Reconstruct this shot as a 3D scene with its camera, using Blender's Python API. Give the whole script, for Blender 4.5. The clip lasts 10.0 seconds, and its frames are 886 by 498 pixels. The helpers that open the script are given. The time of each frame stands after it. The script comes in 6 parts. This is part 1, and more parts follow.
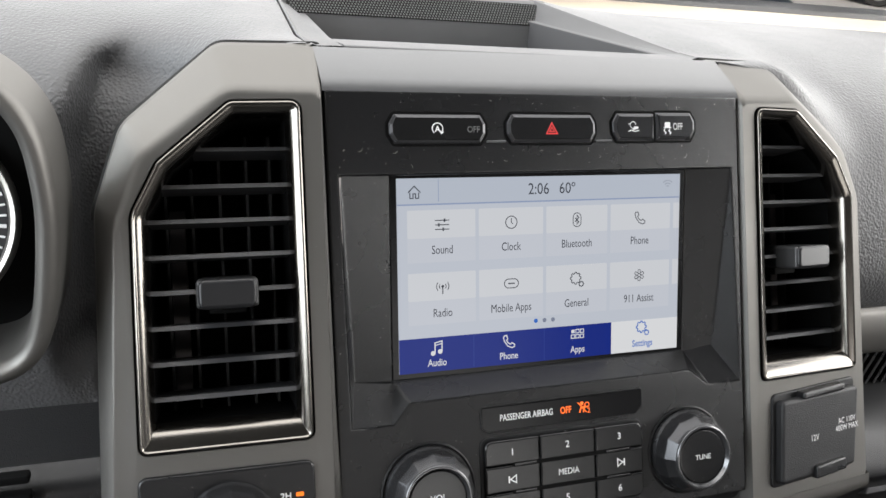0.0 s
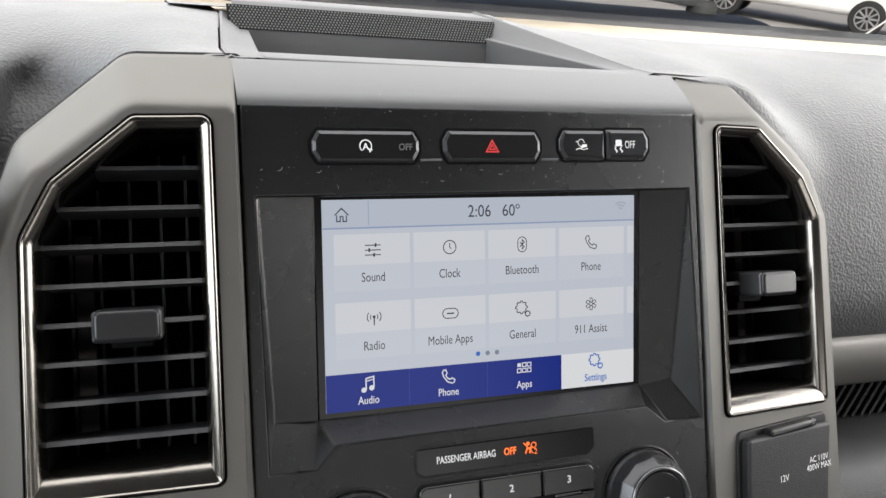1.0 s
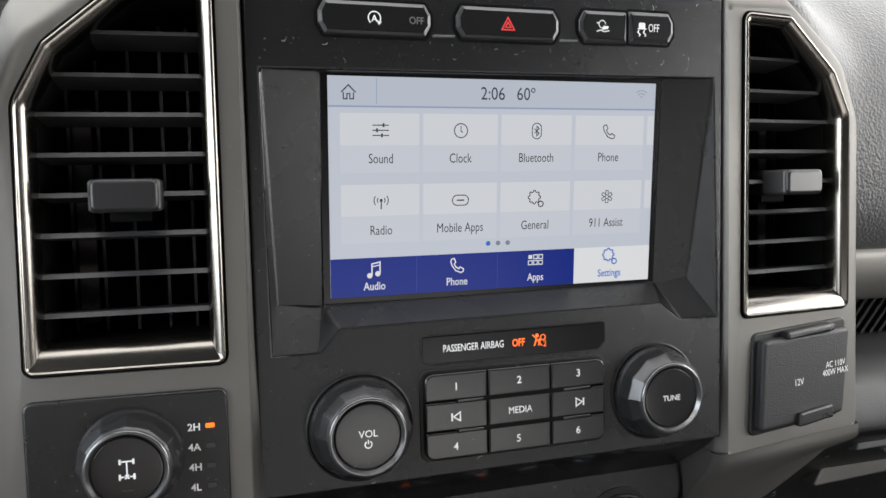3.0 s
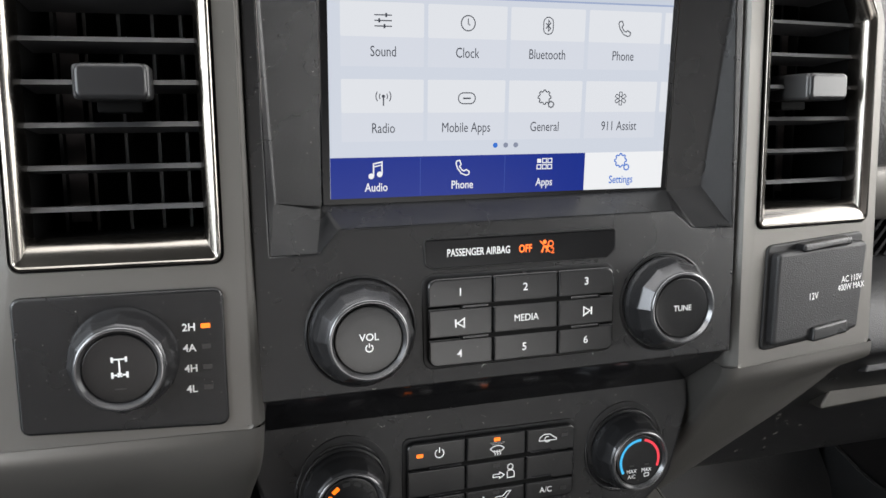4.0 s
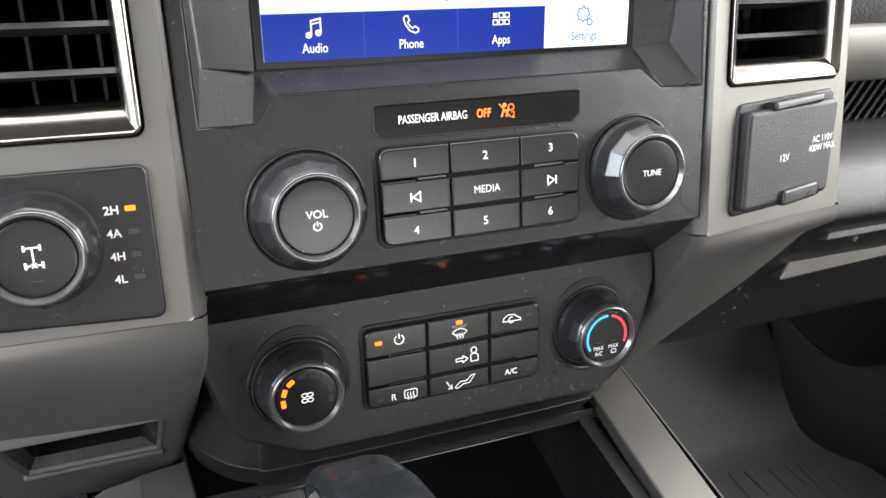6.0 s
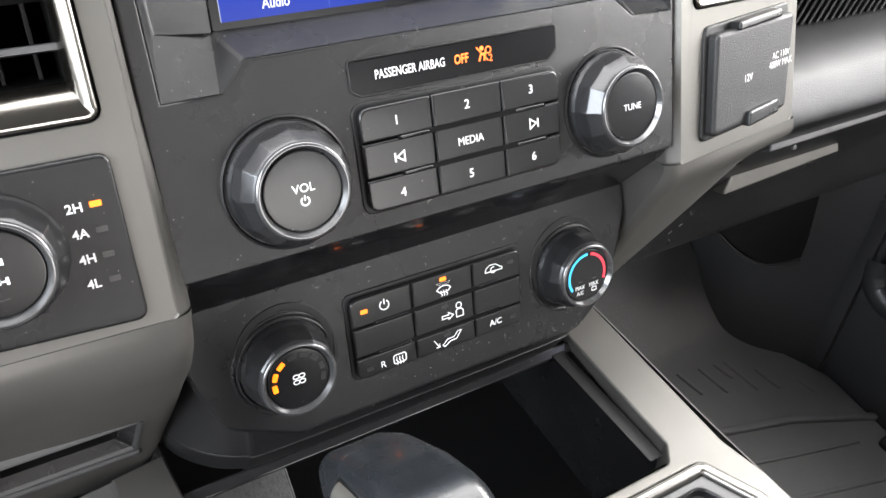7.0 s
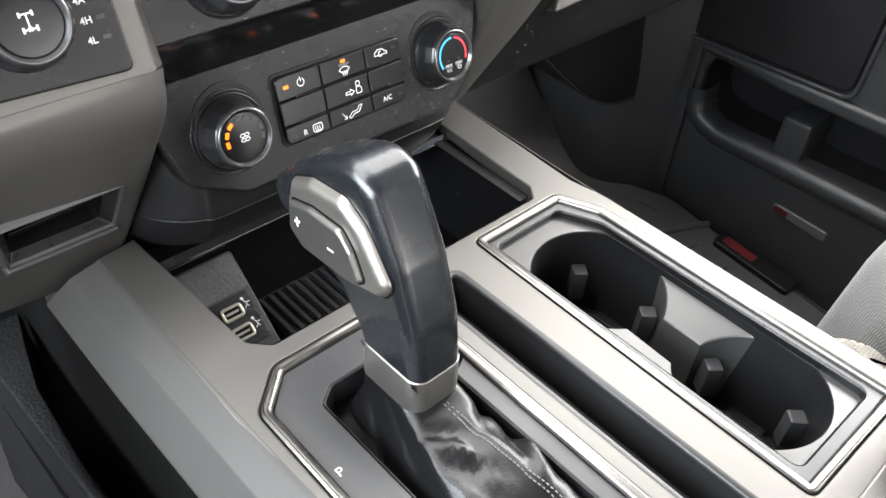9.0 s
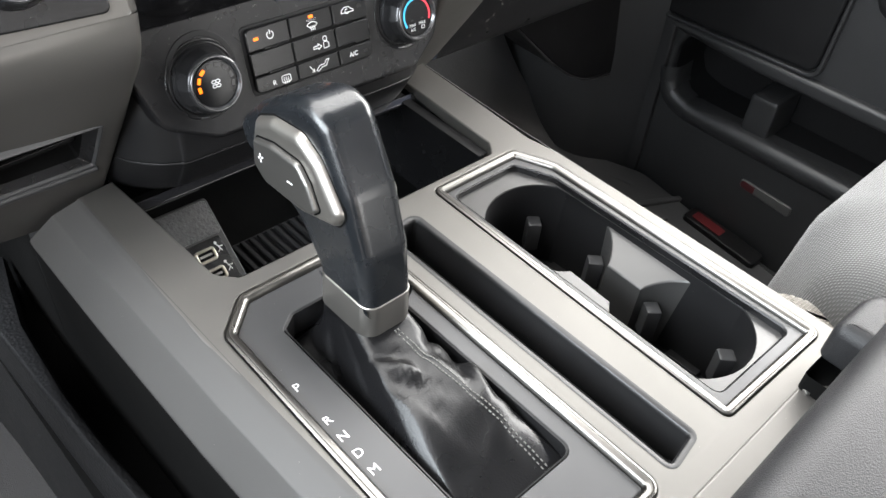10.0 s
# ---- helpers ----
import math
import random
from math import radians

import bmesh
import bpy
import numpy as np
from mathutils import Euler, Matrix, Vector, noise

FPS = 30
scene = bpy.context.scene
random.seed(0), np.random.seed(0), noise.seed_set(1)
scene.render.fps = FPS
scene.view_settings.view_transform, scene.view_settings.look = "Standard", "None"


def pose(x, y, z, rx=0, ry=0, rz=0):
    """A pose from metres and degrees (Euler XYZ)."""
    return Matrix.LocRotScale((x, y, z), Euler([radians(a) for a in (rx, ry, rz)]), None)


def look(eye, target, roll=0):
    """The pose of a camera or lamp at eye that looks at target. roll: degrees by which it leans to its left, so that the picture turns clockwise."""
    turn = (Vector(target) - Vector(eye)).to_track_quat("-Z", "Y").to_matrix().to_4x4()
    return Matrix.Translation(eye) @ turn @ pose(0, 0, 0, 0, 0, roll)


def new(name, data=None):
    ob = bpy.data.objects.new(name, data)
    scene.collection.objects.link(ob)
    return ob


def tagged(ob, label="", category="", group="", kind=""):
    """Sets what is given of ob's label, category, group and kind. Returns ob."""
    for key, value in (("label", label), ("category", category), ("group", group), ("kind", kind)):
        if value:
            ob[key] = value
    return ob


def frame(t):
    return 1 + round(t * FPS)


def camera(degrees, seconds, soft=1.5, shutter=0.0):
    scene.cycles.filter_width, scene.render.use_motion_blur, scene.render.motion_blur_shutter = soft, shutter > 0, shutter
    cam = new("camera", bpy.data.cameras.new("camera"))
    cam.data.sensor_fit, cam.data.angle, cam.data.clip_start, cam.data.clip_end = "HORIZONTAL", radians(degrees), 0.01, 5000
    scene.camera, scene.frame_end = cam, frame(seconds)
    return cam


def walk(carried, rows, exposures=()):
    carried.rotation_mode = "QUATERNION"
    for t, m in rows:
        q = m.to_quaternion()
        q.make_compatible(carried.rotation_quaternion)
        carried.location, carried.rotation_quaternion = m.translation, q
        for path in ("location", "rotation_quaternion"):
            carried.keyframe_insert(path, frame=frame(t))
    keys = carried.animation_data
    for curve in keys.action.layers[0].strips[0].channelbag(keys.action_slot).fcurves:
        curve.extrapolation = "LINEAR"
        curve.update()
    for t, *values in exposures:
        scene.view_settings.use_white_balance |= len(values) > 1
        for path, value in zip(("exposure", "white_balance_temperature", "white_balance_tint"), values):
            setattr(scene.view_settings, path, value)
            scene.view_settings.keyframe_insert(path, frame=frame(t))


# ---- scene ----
cam = camera(57.9, 10.0)
PATH = [
    (0.0, (-0.2020, -0.3090, 1.0863), (0.4500, 1.3775, 0.2324), 7.06),
    (0.5, (-0.1750, -0.2987, 1.0800), (0.5010, 1.4030, 0.2766), 7.10),
    (1.0, (-0.1620, -0.2913, 1.0750), (0.5070, 1.4215, 0.2874), 6.95),
    (1.5, (-0.1610, -0.2884, 1.0737), (0.4940, 1.4255, 0.2789), 6.91),
    (2.0, (-0.1610, -0.2911, 1.0680), (0.4850, 1.4159, 0.2498), 7.19),
    (2.5, (-0.1580, -0.2925, 1.0571), (0.4770, 1.3946, 0.1910), 7.50),
    (4.0, (-0.1520, -0.2878, 1.0212), (0.4630, 1.2966, -0.0327), 8.59),
    (4.5, (-0.1480, -0.2862, 1.0099), (0.4620, 1.2635, -0.0972), 8.67),
    (5.0, (-0.1460, -0.2850, 1.0027), (0.4700, 1.2300, -0.1485), 8.90),
    (5.5, (-0.1430, -0.2848, 0.9967), (0.4980, 1.1915, -0.1911), 9.11),
    (7.0, (-0.1710, -0.2330, 0.9833), (0.7380, 0.9517, -0.3470), 10.26),
    (7.5, (-0.1960, -0.2432, 0.9825), (0.7860, 0.8352, -0.3851), 10.26),
    (8.0, (-0.2320, -0.2709, 0.9869), (0.8220, 0.7180, -0.3959), 10.54),
    (8.5, (-0.2570, -0.3097, 0.9907), (0.8290, 0.6154, -0.4105), 11.03),
    (9.0, (-0.2740, -0.3448, 0.9919), (0.8250, 0.5488, -0.4195), 11.52),
    (9.5, (-0.2820, -0.3753, 0.9977), (0.8200, 0.4957, -0.4261), 12.36),
    (10.0, (-0.2890, -0.3918, 1.0028), (0.8120, 0.4659, -0.4305), 13.34),
]
EXPOSURES = [(0.0, 0.12), (2.5, 0.12), (4.0, 0.5), (5.5, 1.1), (7.0, 1.58), (8.5, 1.6), (10.0, 1.28)]
walk(cam, [(t, look(eye, target, roll)) for t, eye, target, roll in PATH], EXPOSURES)

# ---- light: a bright overcast sky and a soft sun ----
world = bpy.data.worlds.new("sky")
scene.world = world
world.use_nodes = True
wn = world.node_tree
sky = wn.nodes.new("ShaderNodeTexSky")
sky.sky_type = "NISHITA"
sky.sun_disc = False
sky.sun_elevation, sky.sun_rotation = radians(50), radians(200)
sky.dust_density, sky.air_density = 7.0, 0.7
wn.links.new(sky.outputs[0], wn.nodes["Background"].inputs[0])
wn.nodes["Background"].inputs[1].default_value = 0.13

sun = new("sun", bpy.data.lights.new("sun", "SUN"))
sun.data.energy, sun.data.angle, sun.data.color = 2.4, radians(12), (1.0, 0.96, 0.9)
sun.matrix_basis = look((-1.5, -4.0, 5.2), (0, 0, 0.8))


def window_light(name, m, sx, sy, power, colour=(1.0, 0.985, 0.955)):
    """Daylight that comes in at a window's opening."""
    lamp = new(name, bpy.data.lights.new(name, "AREA"))
    lamp.data.shape, lamp.data.size, lamp.data.size_y = "RECTANGLE", sx, sy
    lamp.data.energy, lamp.data.color = power, colour
    lamp.matrix_basis = m
    return lamp


window_light("windscreen_daylight", look((0, 0.35, 1.225), (0, -0.195, 0.385)), 1.4, 0.82, 15)
window_light("side_daylight", look((-0.88, -0.02, 1.13), (0.0, -0.02, 0.62)), 1.35, 0.46, 17, (0.88, 0.95, 1.0))
window_light("side_daylight", look((0.90, -0.02, 1.13), (0.1, 0.0, 0.6)), 1.35, 0.42, 17)
window_light("rear_daylight", look((0.35, -1.6, 1.0), (0, 0, 0.88)), 0.8, 0.42, 3.2)


# ---- materials ----
def material(name, colour, rough=0.5, metal=0.0, grain=0.0, grain_size=900.0, mottle=0.15, mottle_size=25.0, rough_var=0.08,
             dust=0.0, coat=0.0, spec=0.5, weave=0.0, emit=0.0, cells=False, sheen=0.0, tint=1.0):
    """A plastic, metal, leather or fabric: colour mottled at a large scale, relief at a small one, dust specks on top."""
    m = bpy.data.materials.new(name)
    m.use_nodes = True
    nt = m.node_tree
    n, link = nt.nodes, nt.links.new
    b = n["Principled BSDF"]
    b.inputs["Metallic"].default_value = metal
    b.inputs["Specular IOR Level"].default_value = spec
    b.inputs["Coat Weight"].default_value = coat
    b.inputs["Coat Roughness"].default_value = 0.08
    b.inputs["Sheen Weight"].default_value = sheen
    b.inputs["Specular Tint"].default_value = (tint, tint, tint, 1)
    co = n.new("ShaderNodeTexCoord")
    big = n.new("ShaderNodeTexNoise")
    big.inputs["Scale"].default_value, big.inputs["Detail"].default_value = mottle_size, 4
    link(co.outputs["Object"], big.inputs["Vector"])
    mix = n.new("ShaderNodeMix")
    mix.data_type = "RGBA"
    lo, hi = [c * (1 - mottle) for c in colour], [min(1, c * (1 + mottle)) for c in colour]
    mix.inputs["A"].default_value, mix.inputs["B"].default_value = (*lo, 1), (*hi, 1)
    link(big.outputs["Fac"], mix.inputs["Factor"])
    out = mix.outputs["Result"]
    rr = n.new("ShaderNodeMapRange")
    rr.inputs["To Min"].default_value, rr.inputs["To Max"].default_value = max(0.02, rough - rough_var), min(1, rough + rough_var)
    link(big.outputs["Fac"], rr.inputs["Value"])
    link(rr.outputs[0], b.inputs["Roughness"])
    if dust:
        vo = n.new("ShaderNodeTexVoronoi")
        vo.inputs["Scale"].default_value = 620
        link(co.outputs["Object"], vo.inputs["Vector"])
        no = n.new("ShaderNodeTexNoise")
        no.inputs["Scale"].default_value, no.inputs["Detail"].default_value = 160, 2
        link(co.outputs["Object"], no.inputs["Vector"])
        sep = n.new("ShaderNodeSeparateColor")
        link(vo.outputs["Color"], sep.inputs[0])
        pick = n.new("ShaderNodeMath")
        pick.operation = "GREATER_THAN"
        pick.inputs[1].default_value = 1 - 0.10 * dust
        link(sep.outputs[0], pick.inputs[0])
        near = n.new("ShaderNodeMath")
        near.operation = "LESS_THAN"
        size = n.new("ShaderNodeMath")
        size.operation = "MULTIPLY"
        size.inputs[1].default_value = 0.13
        link(sep.outputs[1], size.inputs[0])
        link(vo.outputs["Distance"], near.inputs[0]), link(size.outputs[0], near.inputs[1])
        both = n.new("ShaderNodeMath")
        both.operation = "MULTIPLY"
        link(pick.outputs[0], both.inputs[0]), link(near.outputs[0], both.inputs[1])
        fac = n.new("ShaderNodeMath")
        fac.operation = "MULTIPLY"
        link(both.outputs[0], fac.inputs[0]), link(no.outputs["Fac"], fac.inputs[1])
        dm = n.new("ShaderNodeMix")
        dm.data_type = "RGBA"
        dm.inputs["B"].default_value = (0.42, 0.40, 0.37, 1)
        link(fac.outputs[0], dm.inputs["Factor"]), link(out, dm.inputs["A"])
        out = dm.outputs["Result"]
    link(out, b.inputs["Base Color"])
    if weave:
        wv = [n.new("ShaderNodeTexWave") for _ in range(2)]
        for w, axis in zip(wv, ("X", "Y")):
            w.bands_direction = axis
            w.inputs["Scale"].default_value = weave
            link(co.outputs["Object"], w.inputs["Vector"])
        mul = n.new("ShaderNodeMath")
        mul.operation = "MULTIPLY"
        link(wv[0].outputs["Fac"], mul.inputs[0]), link(wv[1].outputs["Fac"], mul.inputs[1])
        wm = n.new("ShaderNodeMix")
        wm.data_type = "RGBA"
        wm.blend_type = "MULTIPLY"
        wm.inputs["Factor"].default_value = 0.6
        ramp = n.new("ShaderNodeMapRange")
        ramp.inputs["To Min"].default_value, ramp.inputs["To Max"].default_value = 0.45, 1.25
        link(mul.outputs[0], ramp.inputs["Value"])
        link(out, wm.inputs["A"]), link(ramp.outputs[0], wm.inputs["B"])
        link(wm.outputs["Result"], b.inputs["Base Color"])
    if grain:
        g = n.new("ShaderNodeTexVoronoi" if cells else "ShaderNodeTexNoise")
        g.inputs["Scale"].default_value = grain_size
        if cells:
            g.feature = "SMOOTH_F1"
        link(co.outputs["Object"], g.inputs["Vector"])
        bump = n.new("ShaderNodeBump")
        bump.inputs["Strength"].default_value, bump.inputs["Distance"].default_value = grain, 0.001
        link(g.outputs["Distance" if cells else "Fac"], bump.inputs["Height"])
        if weave:
            bump.inputs["Distance"].default_value = 0.0006
            link(mul.outputs[0], bump.inputs["Height"])
        link(bump.outputs[0], b.inputs["Normal"])
    if emit:
        b.inputs["Emission Color"].default_value = (*colour, 1)
        b.inputs["Emission Strength"].default_value = emit
    return m


BLACK = material("black_soft_plastic", (0.0072, 0.0072, 0.0078), 0.27, grain=0.2, grain_size=2900, dust=2.2, spec=0.40, rough_var=0.04)
SCUFFED = material("scuffed_black_plastic", (0.010, 0.010, 0.0105), 0.30, grain=0.10, grain_size=1600, dust=3.0, spec=0.4)
BROW_GREY = material("brow_grey_plastic", (0.085, 0.085, 0.087), 0.34, grain=0.1, grain_size=2200, dust=0.3)
TRAY_GREY = material("tray_grey_plastic", (0.012, 0.012, 0.0125), 0.38, grain=0.1, grain_size=1800, dust=0.6)
GREY_SOFT = material("grey_soft_plastic", (0.048, 0.048, 0.050), 0.58, grain=0.1, grain_size=2200, dust=0.3, spec=0.35)
BLACK_DEEP = material("black_plain_plastic", (0.007, 0.007, 0.0075), 0.46, grain=0.1, grain_size=1500, dust=0.4, spec=0.3)
KNOB = material("dark_satin_tab", (0.012, 0.012, 0.013), 0.36, rough_var=0.05, spec=0.4)
KNOB_GREY = material("grey_gloss_knob", (0.045, 0.045, 0.047), 0.27, metal=0.7, rough_var=0.03)
GRIPPER = material("grey_gripper_rubber", (0.030, 0.030, 0.031), 0.5, grain=0.1)
# lit copy of the dark satin plastic: window sheen put into the colour
SADDLE_LIT = material("saddle_plastic_lit", (0.075, 0.074, 0.073), 0.36, metal=0.5, grain=0.06, grain_size=2400, dust=0.5)
ROCKER = material("grey_metal_rocker", (0.20, 0.195, 0.185), 0.36, metal=0.9, mottle=0.06)
REFLECTOR = material("door_lamp_lens", (0.06, 0.06, 0.058), 0.3, coat=0.3)
RED_LENS = material("red_lens", (0.05, 0.006, 0.008), 0.3, coat=0.3)
KNOB_RIM = material("dark_knob_rim", (0.11, 0.11, 0.113), 0.22, metal=0.7, coat=0.2, rough_var=0.05)
PANE_EDGE = material("black_glass_border", (0.004, 0.004, 0.0045), 0.25, spec=0.2)
GLOSS = material("gloss_black_plastic", (0.008, 0.008, 0.009), 0.13, coat=0.5, dust=0.35, rough_var=0.05)
SEMI = material("semi_gloss_black", (0.006, 0.006, 0.0068), 0.15, dust=0.5, rough_var=0.04, mottle_size=60)
SCUFF = material("pale_scuff", (0.04, 0.038, 0.035), 0.8, mottle=0.5, mottle_size=400)
LINT = material("pale_lint", (0.30, 0.295, 0.275), 0.9)
BUTTON = material("button_black", (0.0065, 0.0065, 0.0069), 0.26, grain=0.06, grain_size=2500, dust=0.5, spec=0.45, rough_var=0.04)
SLAT = material("vent_slat_plastic", (0.030, 0.030, 0.032), 0.45, grain=0.08, grain_size=1800, dust=0.3)
VANE = material("vent_vane_plastic", (0.008, 0.008, 0.008), 0.5)
# near-black that paints shade into recesses, gaps and unlit walls
CAVE_SHADE = material("cavity_shade", (0.0025, 0.0025, 0.0025), 0.8, dust=0.0, spec=0.1)
SILVER = material("satin_grey_paint", (0.140, 0.135, 0.127), 0.50, metal=0.8, grain=0.06, grain_size=2600, mottle=0.06, dust=0.4, tint=0.5)
SILVER_DARK = material("dark_grey_satin_plastic", (0.052, 0.052, 0.053), 0.40, metal=0.4, grain=0.06, grain_size=2400, mottle=0.06, dust=0.3)
# shaded copy of the satin paint, duller so no window streak shows
SIDE_SHADED = material("satin_grey_shaded", (0.072, 0.070, 0.068), 0.56, metal=0.35, grain=0.06, grain_size=2600, mottle=0.08, dust=0.4, tint=0.5, spec=0.35)
CHROME = material("chrome", (0.19, 0.178, 0.162), 0.22, metal=1.0, mottle=0.04, rough_var=0.05)
CHROME_SATIN = material("satin_chrome", (0.18, 0.174, 0.164), 0.30, metal=1.0, mottle=0.05, tint=0.6)
PLATE = material("satin_metal_plate", (0.36, 0.345, 0.32), 0.36, metal=0.92, mottle=0.06)
EDGE = material("grey_edge_chrome", (0.065, 0.065, 0.068), 0.3, metal=0.7)
VINYL = material("dash_vinyl", (0.058, 0.058, 0.060), 0.56, grain=0.6, grain_size=560, cells=True, mottle=0.08)
TAN_VINYL = material("tan_vinyl", (0.27, 0.235, 0.185), 0.6, grain=0.2, grain_size=900, cells=True)
VINYL_TRIM = material("grained_footwell_trim", (0.008, 0.008, 0.0085), 0.55, grain=0.5, grain_size=420, cells=True, spec=0.2)
VINYL_BLACK = material("black_vinyl", (0.014, 0.014, 0.015), 0.46, grain=0.3, grain_size=1700, cells=True, spec=0.35)
LEATHER = material("black_leather", (0.005, 0.005, 0.0055), 0.29, grain=0.08, grain_size=1100, cells=True, spec=0.34)
GRIP = material("grip_leather", (0.0085, 0.0098, 0.0115), 0.27, grain=0.05, grain_size=1200, cells=True, coat=0.2, mottle=0.25, mottle_size=60, rough_var=0.08)
THREAD = material("grey_thread", (0.11, 0.108, 0.10), 0.8)
THREAD_PALE = material("pale_thread", (0.42, 0.40, 0.36), 0.8)
RUBBER = material("black_rubber", (0.016, 0.016, 0.017), 0.62, grain=0.25, grain_size=900, dust=0.4)
MAT = material("floor_mat_rubber", (0.068, 0.068, 0.070), 0.55, grain=0.4, grain_size=320, mottle=0.2)
CARPET = material("black_carpet", (0.020, 0.020, 0.021), 0.95, grain=0.8, grain_size=700, sheen=0.1)
CARPET_GREY = material("grey_carpet", (0.09, 0.09, 0.092), 0.95, grain=0.8, grain_size=700, sheen=0.3)
FELT = material("grey_felt", (0.09, 0.09, 0.092), 0.95, grain=1.0, grain_size=420, mottle=0.5, mottle_size=500, sheen=0.4)
DOOR = material("door_plastic", (0.024, 0.0245, 0.0255), 0.37, grain=0.3, grain_size=700, cells=True, mottle=0.12)
FABRIC = material("seat_fabric", (0.105, 0.105, 0.103), 0.9, grain=0.8, weave=150, sheen=0.3)
FABRIC_TAN = material("seat_fabric_light", (0.20, 0.185, 0.158), 0.9, grain=0.8, weave=110, sheen=0.3)
WHITE = material("white_print", (0.72, 0.72, 0.72), 0.5, mottle=0.02)
GREY_DIM = material("faint_print", (0.09, 0.09, 0.09), 0.5, mottle=0.02)
DIM_PRINT = material("dim_print", (0.016, 0.016, 0.016), 0.3, mottle=0.02)
RED = material("red_print", (0.55, 0.03, 0.03), 0.45, mottle=0.02, emit=0.15)
BLUE_PRINT = material("blue_print", (0.03, 0.34, 0.62), 0.45, mottle=0.02, emit=0.25)
RED_PRINT = material("red_arc", (0.70, 0.03, 0.05), 0.45, mottle=0.02, emit=0.25)
ORANGE = material("orange_lamp", (1.0, 0.17, 0.006), 0.4, mottle=0.02, emit=0.62)
ORANGE_TEXT = material("orange_text", (1.0, 0.15, 0.015), 0.4, mottle=0.02, emit=0.65)
SOCKET = material("socket_tongue", (0.3, 0.29, 0.27), 0.5)
TAN_METAL = material("port_metal", (0.50, 0.47, 0.40), 0.35, metal=0.7)
HEADLINER = material("headliner_cloth", (0.07, 0.069, 0.066), 0.95, grain=0.5, grain_size=800)
TRIM_DARK = material("dark_cabin_trim", (0.035, 0.034, 0.033), 0.7, grain=0.3, grain_size=500)
ASPHALT = material("asphalt", (0.26, 0.25, 0.24), 0.9, grain=0.5, grain_size=60, mottle=0.25, mottle_size=0.6)
CAR_WHITE = material("white_car_paint", (0.80, 0.80, 0.80), 0.25, coat=0.6, mottle=0.01)
TYRE = material("tyre_rubber", (0.02, 0.02, 0.02), 0.8, grain=0.3, grain_size=60)
ALLOY = material("alloy_rim", (0.45, 0.45, 0.46), 0.3, metal=0.9)
DARK_GLASS = material("tinted_glass", (0.012, 0.014, 0.016), 0.06, coat=0.5)
TAN_WALL = material("tan_render", (0.45, 0.36, 0.25), 0.9, grain=0.3, grain_size=40)
CARD = material("gauge_face", (0.01, 0.01, 0.012), 0.5)


def glass(name):
    m = bpy.data.materials.new(name)
    m.use_nodes = True
    b = m.node_tree.nodes["Principled BSDF"]
    b.inputs["Base Color"].default_value = (0.96, 0.99, 0.98, 1)
    b.inputs["Roughness"].default_value, b.inputs["IOR"].default_value = 0.0, 1.02
    b.inputs["Transmission Weight"].default_value = 1.0
    return m


GLASS = glass("window_glass")


def display(name, colour, strength=0.71):
    """A part of the lit display: it glows in its own colour behind a satin cover glass."""
    m = bpy.data.materials.new(name)
    m.use_nodes = True
    b = m.node_tree.nodes["Principled BSDF"]
    b.inputs["Base Color"].default_value = (0.004, 0.004, 0.005, 1)
    b.inputs["Roughness"].default_value = 0.22
    b.inputs["Specular IOR Level"].default_value = 0.12
    b.inputs["Emission Color"].default_value = (*colour, 1)
    b.inputs["Emission Strength"].default_value = strength
    return m


UI_BACK = display("display_pale_grey", (0.62, 0.66, 0.74))
UI_HEAD = display("display_header", (0.56, 0.61, 0.70))
UI_TILE = display("display_tile", (0.74, 0.76, 0.80))
UI_TILE_LOW = display("display_tile_low", (0.66, 0.69, 0.76))
UI_LINE = display("display_line", (0.33, 0.40, 0.58))
UI_BLUE = display("display_blue", (0.004, 0.022, 0.25))
UI_BLUE_LINE = display("display_blue_line", (0.04, 0.08, 0.34))
UI_INK = display("display_ink", (0.055, 0.06, 0.075))
UI_WHITE = display("display_white", (0.85, 0.86, 0.88))
UI_PICK = display("display_picked_blue", (0.03, 0.16, 0.62))
UI_GREY = display("display_grey", (0.24, 0.27, 0.36))
UI_PALE = display("display_faint", (0.42, 0.46, 0.54))


# ---- building tools: shapes are lists of vertices and faces, in millimetres ----
def rounded(pts, r, seg=4):
    """A polygon with its corners rounded; a third number in a point is that corner's own radius."""
    out, n = [], len(pts)
    for i in range(n):
        p = Vector(pts[i][:2])
        a, c = Vector(pts[i - 1][:2]) - p, Vector(pts[(i + 1) % n][:2]) - p
        rad = pts[i][2] if len(pts[i]) > 2 else r
        ang = a.angle(c)
        if rad <= 0 or ang > 3.1:
            out.append(tuple(p))
            continue
        d = min(rad / math.tan(ang / 2), 0.49 * a.length, 0.49 * c.length)
        rad = d * math.tan(ang / 2)
        mid = (a.normalized() + c.normalized()).normalized() * (rad / math.sin(ang / 2)) + p
        s, e = p + a.normalized() * d - mid, p + c.normalized() * d - mid
        turn = s.angle_signed(e)
        for k in range(seg + 1):
            t = -turn * k / seg
            out.append((mid.x + s.x * math.cos(t) - s.y * math.sin(t), mid.y + s.x * math.sin(t) + s.y * math.cos(t)))
    return out


def rect(x0, y0, x1, y1, r=0.0, seg=4):
    return rounded([(x0, y0), (x1, y0), (x1, y1), (x0, y1)], r, seg)


def circle(x, y, r, n=32, start=0.0):
    return [(x + r * math.cos(start + 2 * math.pi * i / n), y + r * math.sin(start + 2 * math.pi * i / n)) for i in range(n)]


